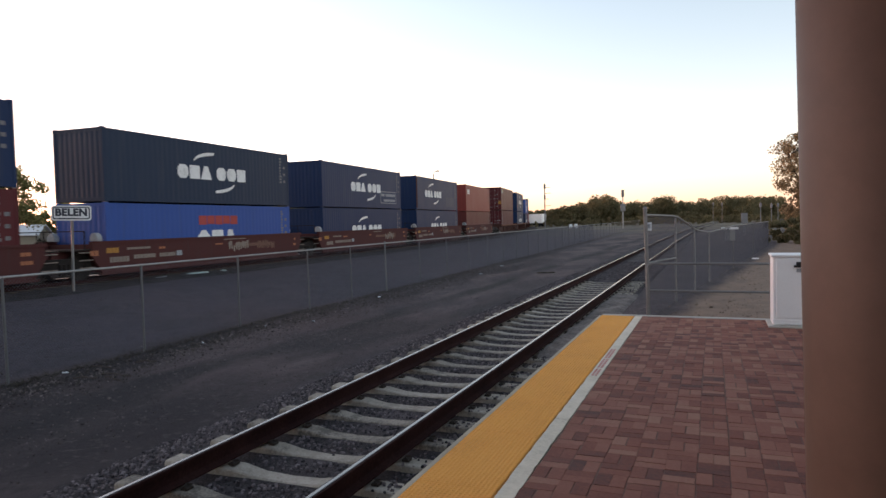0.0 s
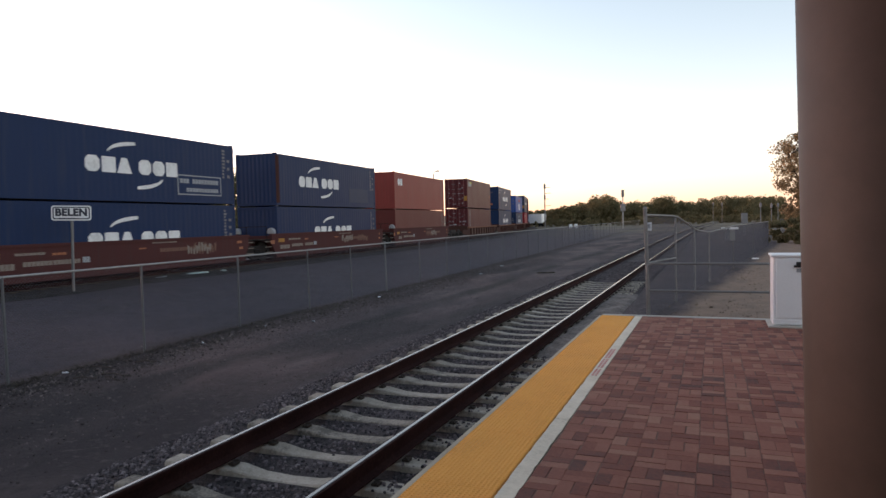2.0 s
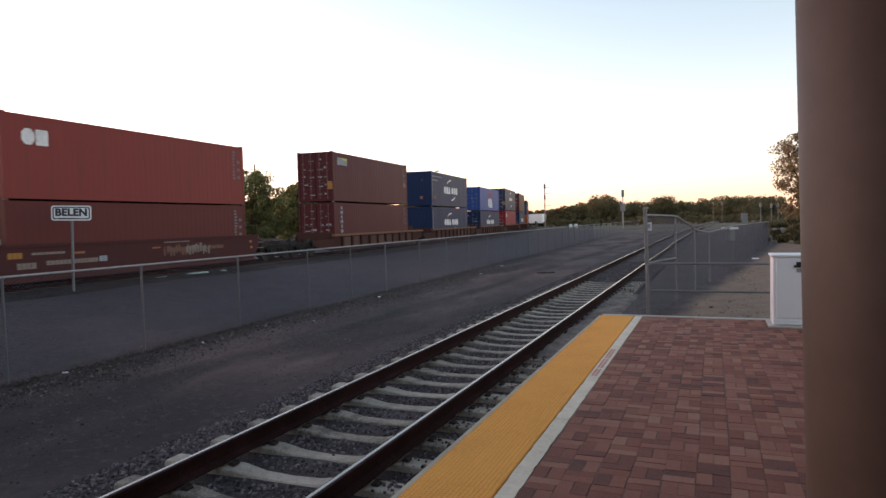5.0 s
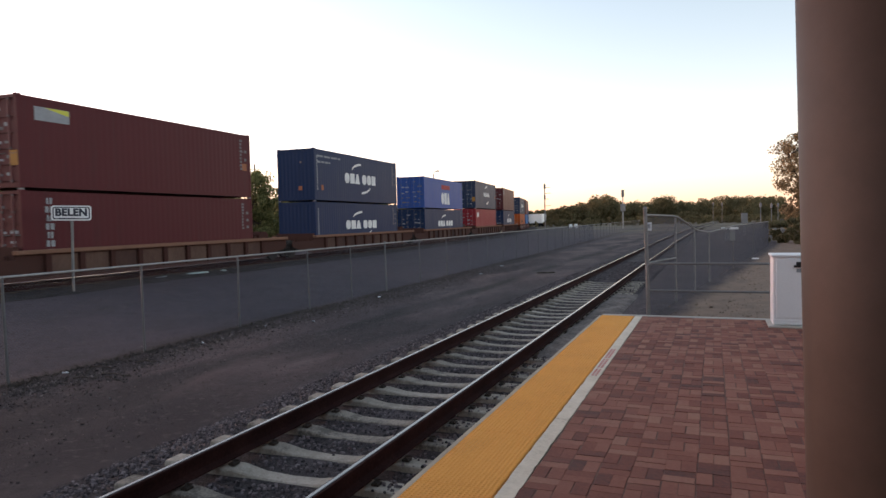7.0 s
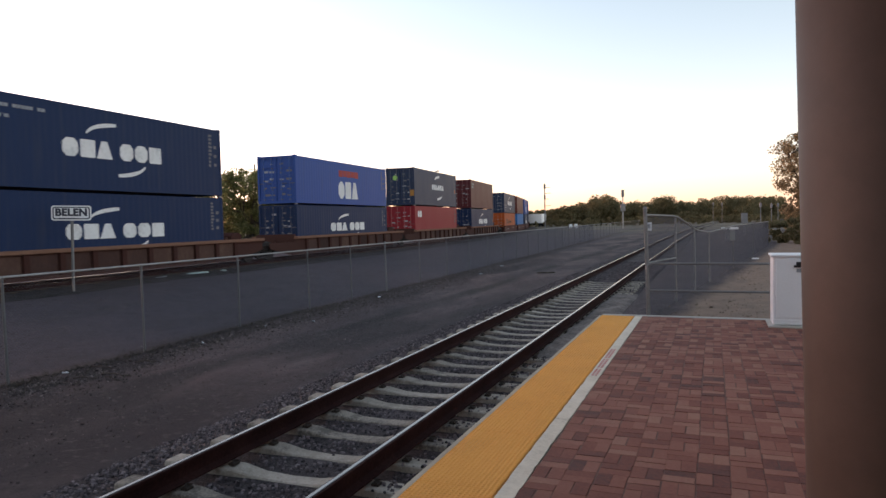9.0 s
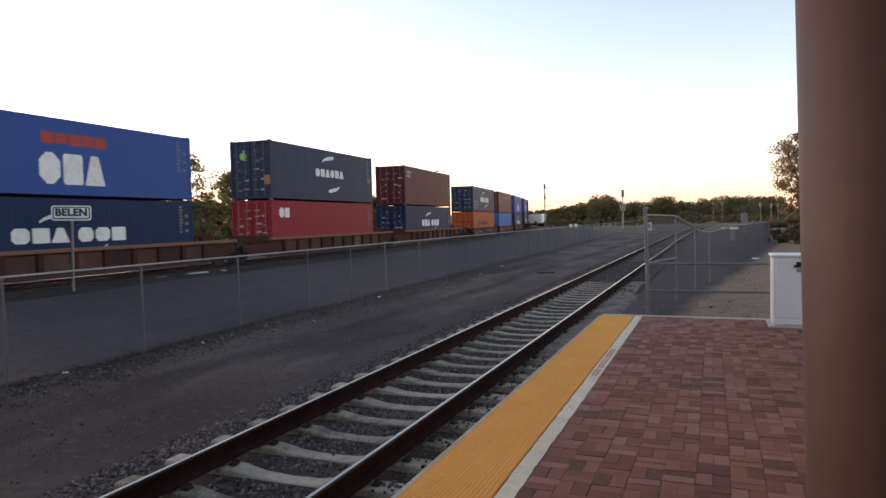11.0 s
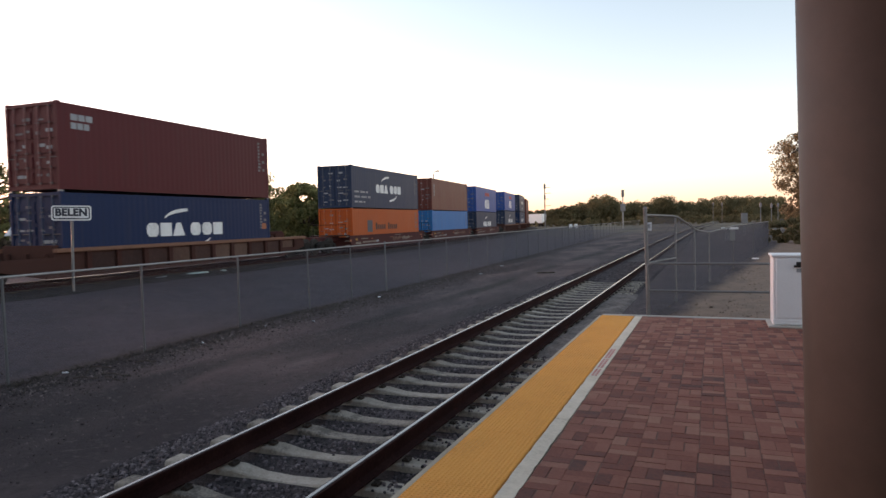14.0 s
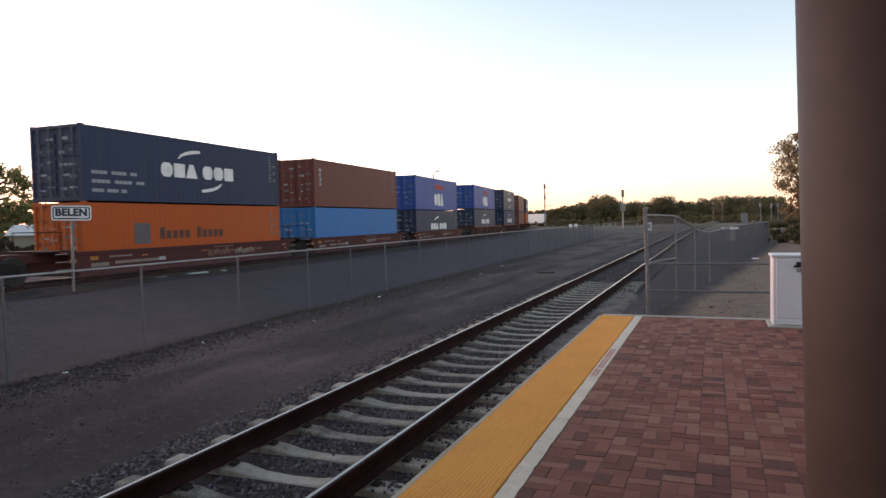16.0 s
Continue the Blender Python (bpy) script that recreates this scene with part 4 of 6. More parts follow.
# ---- containers ----
LONG, WIDE = 12.19, 2.438


def wave(a, b, pitch, depth):
    """Trapezoid corrugation from a to b: pairs of position and inset."""
    n = max(1, round((b - a) / pitch))
    p = (b - a) / n
    out = []
    for i in range(n):
        o = a + i * p
        out += [(o, 0.0), (o + p * 0.26, 0.0), (o + p * 0.5, depth), (o + p * 0.76, depth)]
    out.append((b, 0.0))
    return out


def glyphs(parent, mat, label, x, y0, z0, w, h, count, gap=0.13, shapes="oit"):
    """A row of plain solid shapes in the plane x, each a part of its own, standing for a painted mark."""
    step = w / count
    for i in range(count):
        bm = bmesh.new()
        a = y0 + i * step
        b = a + step * (1 - gap)
        s = shapes[i % len(shapes)]
        e = {"o": 0.25 * h, "i": 0.06 * h, "t": 0.06 * h}[s]
        o = [(a, e), (a + e, 0), (b - e, 0), (b, e), (b, h - e), (b - e, h), (a + e, h), (a, h - e)]
        if s == "t":
            c = (b - a) * 0.30
            o = [(a - 0.04, 0), (b + 0.04, 0), (b - c, h), (a + c, h)]
        prism(bm, [(p, z0 + q) for p, q in o], "x", x, x + 0.004)
        part("block_mark", bm, mat, parent, label)


def swoosh(bm, x, yc, zc, ry, rz, a0, a1, thick):
    """A crescent-shaped stroke in the plane x."""
    n = 10
    prev = None
    for k in range(n + 1):
        a = radians(a0 + (a1 - a0) * k / n)
        th = thick * math.sin(math.pi * (0.10 + 0.62 * k / n))
        cur = [bm.verts.new((x + d, yc + math.cos(a) * ry * (1 - e * th), zc + math.sin(a) * (rz - e * th))) for d in (0, 0.004) for e in (0, 1)]
        if prev:
            for i, j in ((2, 3), (1, 0)):
                bm.faces.new((prev[i], prev[j], cur[j], cur[i]))
            bm.faces.new((prev[0], prev[2], cur[2], cur[0]))
            bm.faces.new((prev[3], prev[1], cur[1], cur[3]))
        prev = cur


def container(colour, tall, label, logo="", doors=False, extras=(), gap=0.0):
    """A 12 m steel box; its origin is the middle of its bottom, its leading end looks along -y and its logo side along +x."""
    box_ = thing("shipping_container", label, "container", "containers on the train")
    mat = M[colour]
    hw, hl = WIDE / 2, LONG / 2
    # corrugated long sides
    for side in (1, -1):
        bm = bmesh.new()
        cols = wave(-hl + 0.12, hl - 0.95, 0.278, 0.0045) + [(hl - 0.12, 0.0)]
        low, high = 0.15, tall - 0.12
        rows_ = [[bm.verts.new((side * (hw - 0.012 - d), p, z)) for p, d in cols] for z in (low, high)]
        for i in range(len(cols) - 1):
            bm.faces.new((rows_[0][i], rows_[0][i + 1], rows_[1][i + 1], rows_[1][i]))
        part("side_panel", bm, mat, box_)
    # leading and trailing ends
    for end in (-1, 1):
        if doors and end < 0:
            for side in (-1, 1):
                bm = bmesh.new()
                a, b = (side * 0.012, side * (hw - 0.1))
                lo, hi = min(a, b), max(a, b)
                box(bm, lo, hi, -hl + 0.07, -hl + 0.11, 0.16, tall - 0.13)
                for k in range(5):
                    z = 0.24 + k * (tall - 0.45) / 5
                    box(bm, lo + 0.05, hi - 0.05, -hl + 0.03, -hl + 0.07, z, z + (tall - 0.45) / 5 - 0.13)
                door = part("door", bm, mat, box_)
                for o in (0.28, 0.80):
                    bm = bmesh.new()
                    px = side * (0.02 + o)
                    rod(bm, (px, -hl + 0.015, 0.14), (px, -hl + 0.015, tall - 0.10), 0.026, n=6)
                    part("lock_bar", bm, M[colour + "_bar"], door, "worn painted lock bar")
                    bm = bmesh.new()
                    for z in (0.2, 0.75, 1.25, tall - 0.75, tall - 0.2):
                        box(bm, px - 0.05, px + 0.05, -hl + 0.002, -hl + 0.031, z, z + 0.07)
                    rod(bm, (px, -hl + 0.006, 1.12), (px + side * 0.32, -hl + 0.006, 1.12), 0.016, n=5)
                    part("lock_fitting", bm, M["lock_steel"], door, "grey lock bar brackets and handle", kind="stuff")
                rng = random.Random(label + str(side))
                for k in range(9):
                    bm = bmesh.new()
                    z = 0.35 + (k // 2) * (tall - 0.8) / 4.4 + rng.uniform(0, 0.15)
                    c = side * (0.32 + 0.40 * (k % 2)) - 0.15 + rng.uniform(0, 0.1)
                    box(bm, c, c + rng.uniform(0.12, 0.36), -hl + 0.022, -hl + 0.0295, z, z + rng.uniform(0.05, 0.12))
                    part("door_mark", bm, M["marking_faint" if rng.random() < 0.45 else "marking_dim"], door)
        else:
            bm = bmesh.new()
            cols = wave(-hw + 0.1, hw - 0.1, 0.25, 0.009)
            rows_ = [[bm.verts.new((p, end * (hl - 0.02 - d), z)) for p, d in cols] for z in (0.15, tall - 0.12)]
            for i in range(len(cols) - 1):
                bm.faces.new((rows_[0][i], rows_[0][i + 1], rows_[1][i + 1], rows_[1][i]))
            part("end_panel", bm, mat, box_)
    # frame: posts, rails, headers
    bm = bmesh.new()
    for side in (-1, 1):
        for end in (-1, 1):
            x0, x1 = sorted((side * hw, side * (hw - 0.11)))
            y0, y1 = sorted((end * hl, end * (hl - 0.13)))
            box(bm, x0, x1, y0, y1, 0.118, tall - 0.118)
        x0, x1 = sorted((side * (hw - 0.006), side * (hw - 0.066)))
        box(bm, x0, x1, -hl + 0.13, hl - 0.13, tall - 0.125, tall - 0.04)
        box(bm, x0, x1, -hl + 0.13, hl - 0.13, 0.02, 0.165)
    for end in (-1, 1):
        y0, y1 = sorted((end * (hl - 0.004), end * (hl - 0.09)))
        box(bm, -hw + 0.11, hw - 0.11, y0, y1, tall - 0.14, tall - 0.03)
        box(bm, -hw + 0.11, hw - 0.11, y0, y1, 0.02, 0.16)
    part("frame", bm, mat, box_)
    bm = bmesh.new()
    cols = wave(-hl + 0.1, hl - 0.1, 0.42, 0.02)
    rows_ = [[bm.verts.new((x, p, tall - 0.03 - d)) for p, d in cols] for x in (-hw + 0.05, hw - 0.05)]
    for i in range(len(cols) - 1):
        bm.faces.new((rows_[0][i], rows_[0][i + 1], rows_[1][i + 1], rows_[1][i]))
    part("roof", bm, mat, box_)
    bm = bmesh.new()
    box(bm, -hw + 0.06, hw - 0.06, -hl + 0.1, hl - 0.1, 0.08, 0.12)
    part("floor", bm, M["truck_iron"], box_)
    for side in (-1, 1):
        for end in (-1, 1):
            for z in (0.0, tall - 0.118):
                bm = bmesh.new()
                x0, x1 = sorted((side * (hw + 0.002), side * (hw - 0.16)))
                y0, y1 = sorted((end * (hl + 0.002), end * (hl - 0.178)))
                box(bm, x0, x1, y0, y1, z, z + 0.118)
                part("corner_casting", bm, mat, box_, bevel=0.01)
            if gap:
                bm = bmesh.new()
                cx, cy = side * (hw - 0.085), end * (hl - 0.09)
                box(bm, cx - 0.06, cx + 0.06, cy - 0.07, cy + 0.07, -gap, 0.0)
                part("stacking_lock", bm, M["steel"], box_)
    x = hw - 0.008
    if logo == "code_words":
        for k, w in enumerate((0.95, 0.8)):
            bm = bmesh.new()
            for q in range(3):
                box(bm, x, x + 0.004, -hl + 0.55 + q * w / 3, -hl + 0.55 + (q + 0.86) * w / 3, tall * 0.80 - k * 0.30, tall * 0.80 - k * 0.30 + 0.22)
            part("word_mark", bm, M["marking_dim"], box_, "small pale worn marks", kind="stuff")
    if logo in ("arcs", "arcs_ahead"):
        s, y_ = tall / 2.75, (-1.55 if logo == "arcs_ahead" else 0.0)
        z0, white = tall * 0.39 - (0.10 if tall < 2.7 else 0.0), M["marking"]
        glyphs(box_, white, "white painted block mark", x, y_ - 2.25, z0, 2.2, 0.58 * s, 3)
        glyphs(box_, white, "white painted block mark", x, y_ + 0.25, z0, 2.2, 0.58 * s, 3, shapes="ooi")
        for yc, zc, a0, a1 in ((0.10, z0 + 0.72 * s, 172, 90), (0.15, z0 - 0.08 * s, -8, -90)):
            bm = bmesh.new()
            swoosh(bm, x, y_ + yc, zc, 1.38, 0.50 * s, a0, a1, 0.15)
            part("crescent_mark", bm, white, box_, "white crescent stroke")
    if logo == "thin_arcs":
        z0 = tall * 0.46
        glyphs(box_, M["marking"], "white painted block mark", x, -1.5, z0, 3.5, 0.46, 6, 0.2)
        for yc, zc, a0, a1 in ((0.72, z0 + 0.82, 172, 92), (-0.06, z0 - 0.45, -8, -88)):
            bm = bmesh.new()
            swoosh(bm, x, yc, zc, 1.45, 0.46, a0, a1, 0.22)
            part("crescent_mark", bm, M["marking"], box_, "white crescent stroke")
    if logo == "eagle":
        for k in range(5):
            bm = bmesh.new()
            box(bm, x, x + 0.004, -1.05 + k * 0.54, -0.55 + k * 0.54, tall * 0.65 + (0.03 if k % 2 else 0), tall * 0.65 + 0.40)
            part("red_mark", bm, M["red_logo"], box_, "red painted mark")
        glyphs(box_, M["marking"], "large white block mark", x, -1.15, 0.38, 2.75, 1.06, 3, 0.14)
    if logo == "small_square":
        glyphs(box_, M["marking"], "small white block mark", x, -hl + 0.70, tall * 0.64, 1.0, 0.52, 2, 0.08)
    if logo == "panel":
        bm = bmesh.new()
        box(bm, x, x + 0.004, -hl + 0.62, -hl + 1.95, tall * 0.74, tall * 0.89)
        m_ = part("logo_panel", bm, M["marking_dim"], box_, "grey panel with lime field")
        bm = bmesh.new()
        prism(bm, [(-hl + 0.98, tall * 0.887), (-hl + 1.93, tall * 0.825), (-hl + 1.93, tall * 0.887)], "x", x + 0.0045, x + 0.008)
        part("lime_field", bm, M["lime_mark"], m_, "lime yellow field")
    if logo == "column_mark":
        bm = bmesh.new()
        for k in range(8):
            z = 0.14 + k * 0.285
            o = 0.05 * (k % 2)
            box(bm, x, x + 0.004, -hl + 0.86 + o, -hl + 0.98, z, z + 0.21)
            box(bm, x, x + 0.004, -hl + 1.03, -hl + 1.17 - o, z, z + 0.21)
        part("upright_mark", bm, M["marking_dim"], box_, "white upright block marks", kind="stuff")
    if logo == "cube_words":
        bm = bmesh.new()
        box(bm, x, x + 0.004, -3.80, -2.98, tall * 0.38, tall * 0.69)
        part("square_mark", bm, M["faded_blue"], box_, "faded blue square mark")
        for k in range(11):
            if k != 5:
                bm = bmesh.new()
                box(bm, x, x + 0.004, -2.45 + k * 0.365, -2.19 + k * 0.365, tall * 0.44, tall * (0.62 if k in (0, 6) else 0.57))
                part("dark_mark", bm, M["dark_mark"], box_, "faded dark block mark")
    rng = random.Random(label)
    for what in extras:
        if what == "words_front":
            for k, (n, w) in enumerate(((1, 2.15), (1, 2.5), (1, 1.6))):
                bm = bmesh.new()
                z = tall * 0.36 - k * 0.33
                for q in range(12):
                    if q % 5 != 4:
                        box(bm, x, x + 0.004, -hl + 0.42 + q * w / 12, -hl + 0.42 + (q + 0.85) * w / 12, z, z + 0.125)
                part("word_mark", bm, M["marking_dim"], box_, "small white worn marks", kind="stuff")
        if what == "words_top":
            for k, w in enumerate((2.9, 1.6)):
                bm = bmesh.new()
                z = tall * 0.84 - k * 0.34
                for q in range(20):
                    if q % 6 != 5:
                        box(bm, x, x + 0.004, -hl + 0.36 + q * w / 20, -hl + 0.36 + (q + 0.85) * w / 20, z, z + 0.11)
                part("word_mark", bm, M["marking_dim"], box_, "small white worn marks", kind="stuff")
        if what == "boxed":
            bm = bmesh.new()
            y0, y1, z0, z1 = 2.35, 5.15, tall * 0.13, tall * 0.44
            for a in ((y0, y1, z0, z0 + 0.05), (y0, y1, z1 - 0.05, z1), (y0, y0 + 0.05, z0, z1), (y1 - 0.05, y1, z0, z1)):
                box(bm, x, x + 0.004, *a)
            for q in range(13):
                if q != 3:
                    box(bm, x, x + 0.004, y0 + 0.15 + q * 0.19, y0 + 0.31 + q * 0.19, tall * 0.31, tall * 0.38)
                if q > 1:
                    box(bm, x, x + 0.004, y0 + 0.15 + q * 0.19, y0 + 0.31 + q * 0.19, tall * 0.18, tall * 0.24)
            part("framed_mark", bm, M["marking_dim"], box_, "white framed line marks", kind="stuff")
        if what == "patch":
            bm = bmesh.new()
            box(bm, x - 0.002, x + 0.002, 2.2, 4.9, tall * 0.12, tall * 0.44)
            part("paint_patch", bm, M["navy_slate"], box_, "repainted darker patch")
        if what == "yellow":
            bm = bmesh.new()
            box(bm, hw - 0.42, hw - 0.05, -hl - 0.004, -hl + 0.03, tall * 0.24, tall * 0.40)
            part("placard", bm, M["yellow_mark"], box_, "orange-yellow warning placard")
        if what == "yellow_side":
            bm = bmesh.new()
            box(bm, x, x + 0.02, -hl + 0.80, -hl + 1.04, tall * 0.20, tall * 0.30)
            part("placard", bm, M["placard_orange"], box_, "faded orange warning placard")
            for px, pz, pw, mk in ((0.28, 0.20, 0.24, "placard_orange"), (0.34, 0.72, 0.10, "scrawl")):
                bm = bmesh.new()
                box(bm, px - pw / 2, px + pw / 2, -hl - 0.004, -hl + 0.03, tall * pz, tall * pz + pw)
                part("placard", bm, M[mk], box_, "faded placard")
        if what == "lead_code":
            bm = bmesh.new()
            for k in range(12):
                z = tall * 0.20 + k * tall * 0.055
                box(bm, x, x + 0.004, -hl + 0.30, -hl + 0.40, z, z + tall * 0.042)
            part("upright_mark", bm, M["marking_dim"], box_, "small pale upright marks", kind="stuff")
        if what == "low_words":
            bm = bmesh.new()
            for a_, b_ in ((2.0, 2.7), (2.95, 4.9)):
                box(bm, x, x + 0.004, a_, b_, 0.32, 0.45)
            part("word_mark", bm, M["marking"], box_, "white worn marks along the bottom rail", kind="stuff")
        if what == "lead_mark":
            bm = bmesh.new()
            for k in range(4):
                z = tall * 0.44 + k * 0.27
                box(bm, x, x + 0.004, -hl + 0.62, -hl + 0.80 + 0.06 * (k % 2), z, z + 0.2)
            part("upright_mark", bm, M["marking_dim"], box_, "pale upright marks", kind="stuff")
        if what == "green":
            bm = bmesh.new()
            rod(bm, (-hw * 0.35, -hl + 0.035, tall * 0.73), (-hw * 0.35, -hl - 0.004, tall * 0.73), 0.2, n=16)
            part("round_sticker", bm, M["green_mark"], box_, "round green sticker")
        if what == "yellow_tail":
            bm = bmesh.new()
            box(bm, x, x + 0.008, hl - 0.66, hl - 0.32, tall * 0.42, tall * 0.53)
            part("placard", bm, M["placard_orange"], box_, "faded orange warning placard")
        if what == "rust":
            bm = bmesh.new()
            box(bm, hw - 0.02, hw + 0.003, -hl + 0.001, -hl + 0.32, 0.15, tall - 0.13)
            part("rust_patch", bm, M["car_rib"], box_, "rust-brown primed corner panel")
    # code numbers at the trailing end, unreadable
    bm = bmesh.new()
    for k in range(9):
        z = tall * 0.87 - k * tall * 0.055
        box(bm, x, x + 0.003, hl - 0.82, hl - 0.70 + rng.uniform(0.0, 0.1), z, z + tall * 0.035)
    for k in range(3):
        z = tall * (0.70 - 0.13 * k)
        box(bm, x, x + 0.003, hl - 0.48, hl - 0.30, z, z + 0.13)
    part("code_mark", bm, M["marking_faint"], box_, kind="stuff")
    return box_


# ---- railway cars ----
def wheelset_mesh():
    bm = bmesh.new()
    for side in (-0.7555, 0.7555):
        s = 1 if side > 0 else -1
        rod(bm, (side - 0.06, 0, 0), (side + 0.06, 0, 0), 0.482, 0.478, n=24)
        rod(bm, (side - s * 0.09, 0, 0), (side - s * 0.06, 0, 0), 0.505, 0.505, n=24)
        for k in range(4):
            a = k * math.tau / 4
            box(bm, side + s * 0.06 - 0.01, side + s * 0.06 + 0.01, 0.2 * math.cos(a) - 0.05, 0.2 * math.cos(a) + 0.05, 0.2 * math.sin(a) - 0.05, 0.2 * math.sin(a) + 0.05)
    rod(bm, (-1.05, 0, 0), (1.05, 0, 0), 0.085, n=10)
    return mesh_of("wheelset", bm, M["wheel_steel"])


WHEELSET = wheelset_mesh()
WHEELS = []


def truck_part(car, y):
    """A two-axle truck under a car at y along it."""
    bm = bmesh.new()
    for side in (-1, 1):
        xo, xi = side * 1.08, side * 0.92
        x0, x1 = sorted((xo, xi))
        prism(bm, [(-1.12, 0.38), (-0.62, 0.30), (-0.42, 0.16), (0.42, 0.16), (0.62, 0.30), (1.12, 0.38), (1.12, 0.62), (0.55, 0.80), (-0.55, 0.80), (-1.12, 0.62)], "x", x0, x1)
        for e in (-0.89, 0.89):
            rod(bm, (side * 1.06, e, 0.482), (side * 1.16, e, 0.482), 0.13, n=10)
        for k in (-0.18, 0, 0.18):
            rod(bm, (side * 1.1, k, 0.26), (side * 1.1, k, 0.62), 0.075, n=8)
    box(bm, -1.0, 1.0, -0.22, 0.22, 0.45, 0.78)
    tr = part("truck", bm, M["truck_iron"], car, "dark cast steel truck", at=pose(0, y, 0))
    for e in (-0.89, 0.89):
        w = new("wheelset", WHEELSET)
        w.parent = tr
        w.matrix_basis = pose(0, e, 0.482)
        tagged(w, "worn steel wheelset")
        WHEELS.append((w, e))


# stencils on a well car's sill: from, to, bottom, top, paint, label
STENCILS = [(-6.15, -5.68, 0.93, 1.12, "yellow_mark", "yellow reflective plate"), (-6.0, -5.2, 0.58, 0.78, "scrawl", "worn stencil marks"),
            (-5.3, -4.1, 1.02, 1.10, "scrawl", "worn stencil marks"), (-4.85, -3.85, 0.66, 0.81, "scrawl", "worn stencil marks"),
            (-3.75, -2.75, 0.66, 0.81, "scrawl", "worn stencil marks"), (-2.6, -2.35, 0.66, 0.86, "marking_dim", "small pale plate"),
            (-3.7, -3.3, 0.98, 1.06, "placard_orange", "faded orange plate"), (-0.1, 0.3, 1.0, 1.06, "placard_orange", "faded orange plate"),
            (0.5, 2.0, 1.20, 1.25, "scrawl", "pale stencil line"), (1.0, 4.2, 0.84, 0.99, "scrawl_rust", "faded stencil marks"), (6.1, 6.4, 0.72, 0.84, "placard_orange", "faded orange plate"),
            (6.1, 6.35, 1.0, 1.12, "placard_orange", "faded orange plate"), (-7.0, -6.6, 0.86, 1.05, "placard_orange", "faded orange plate")]


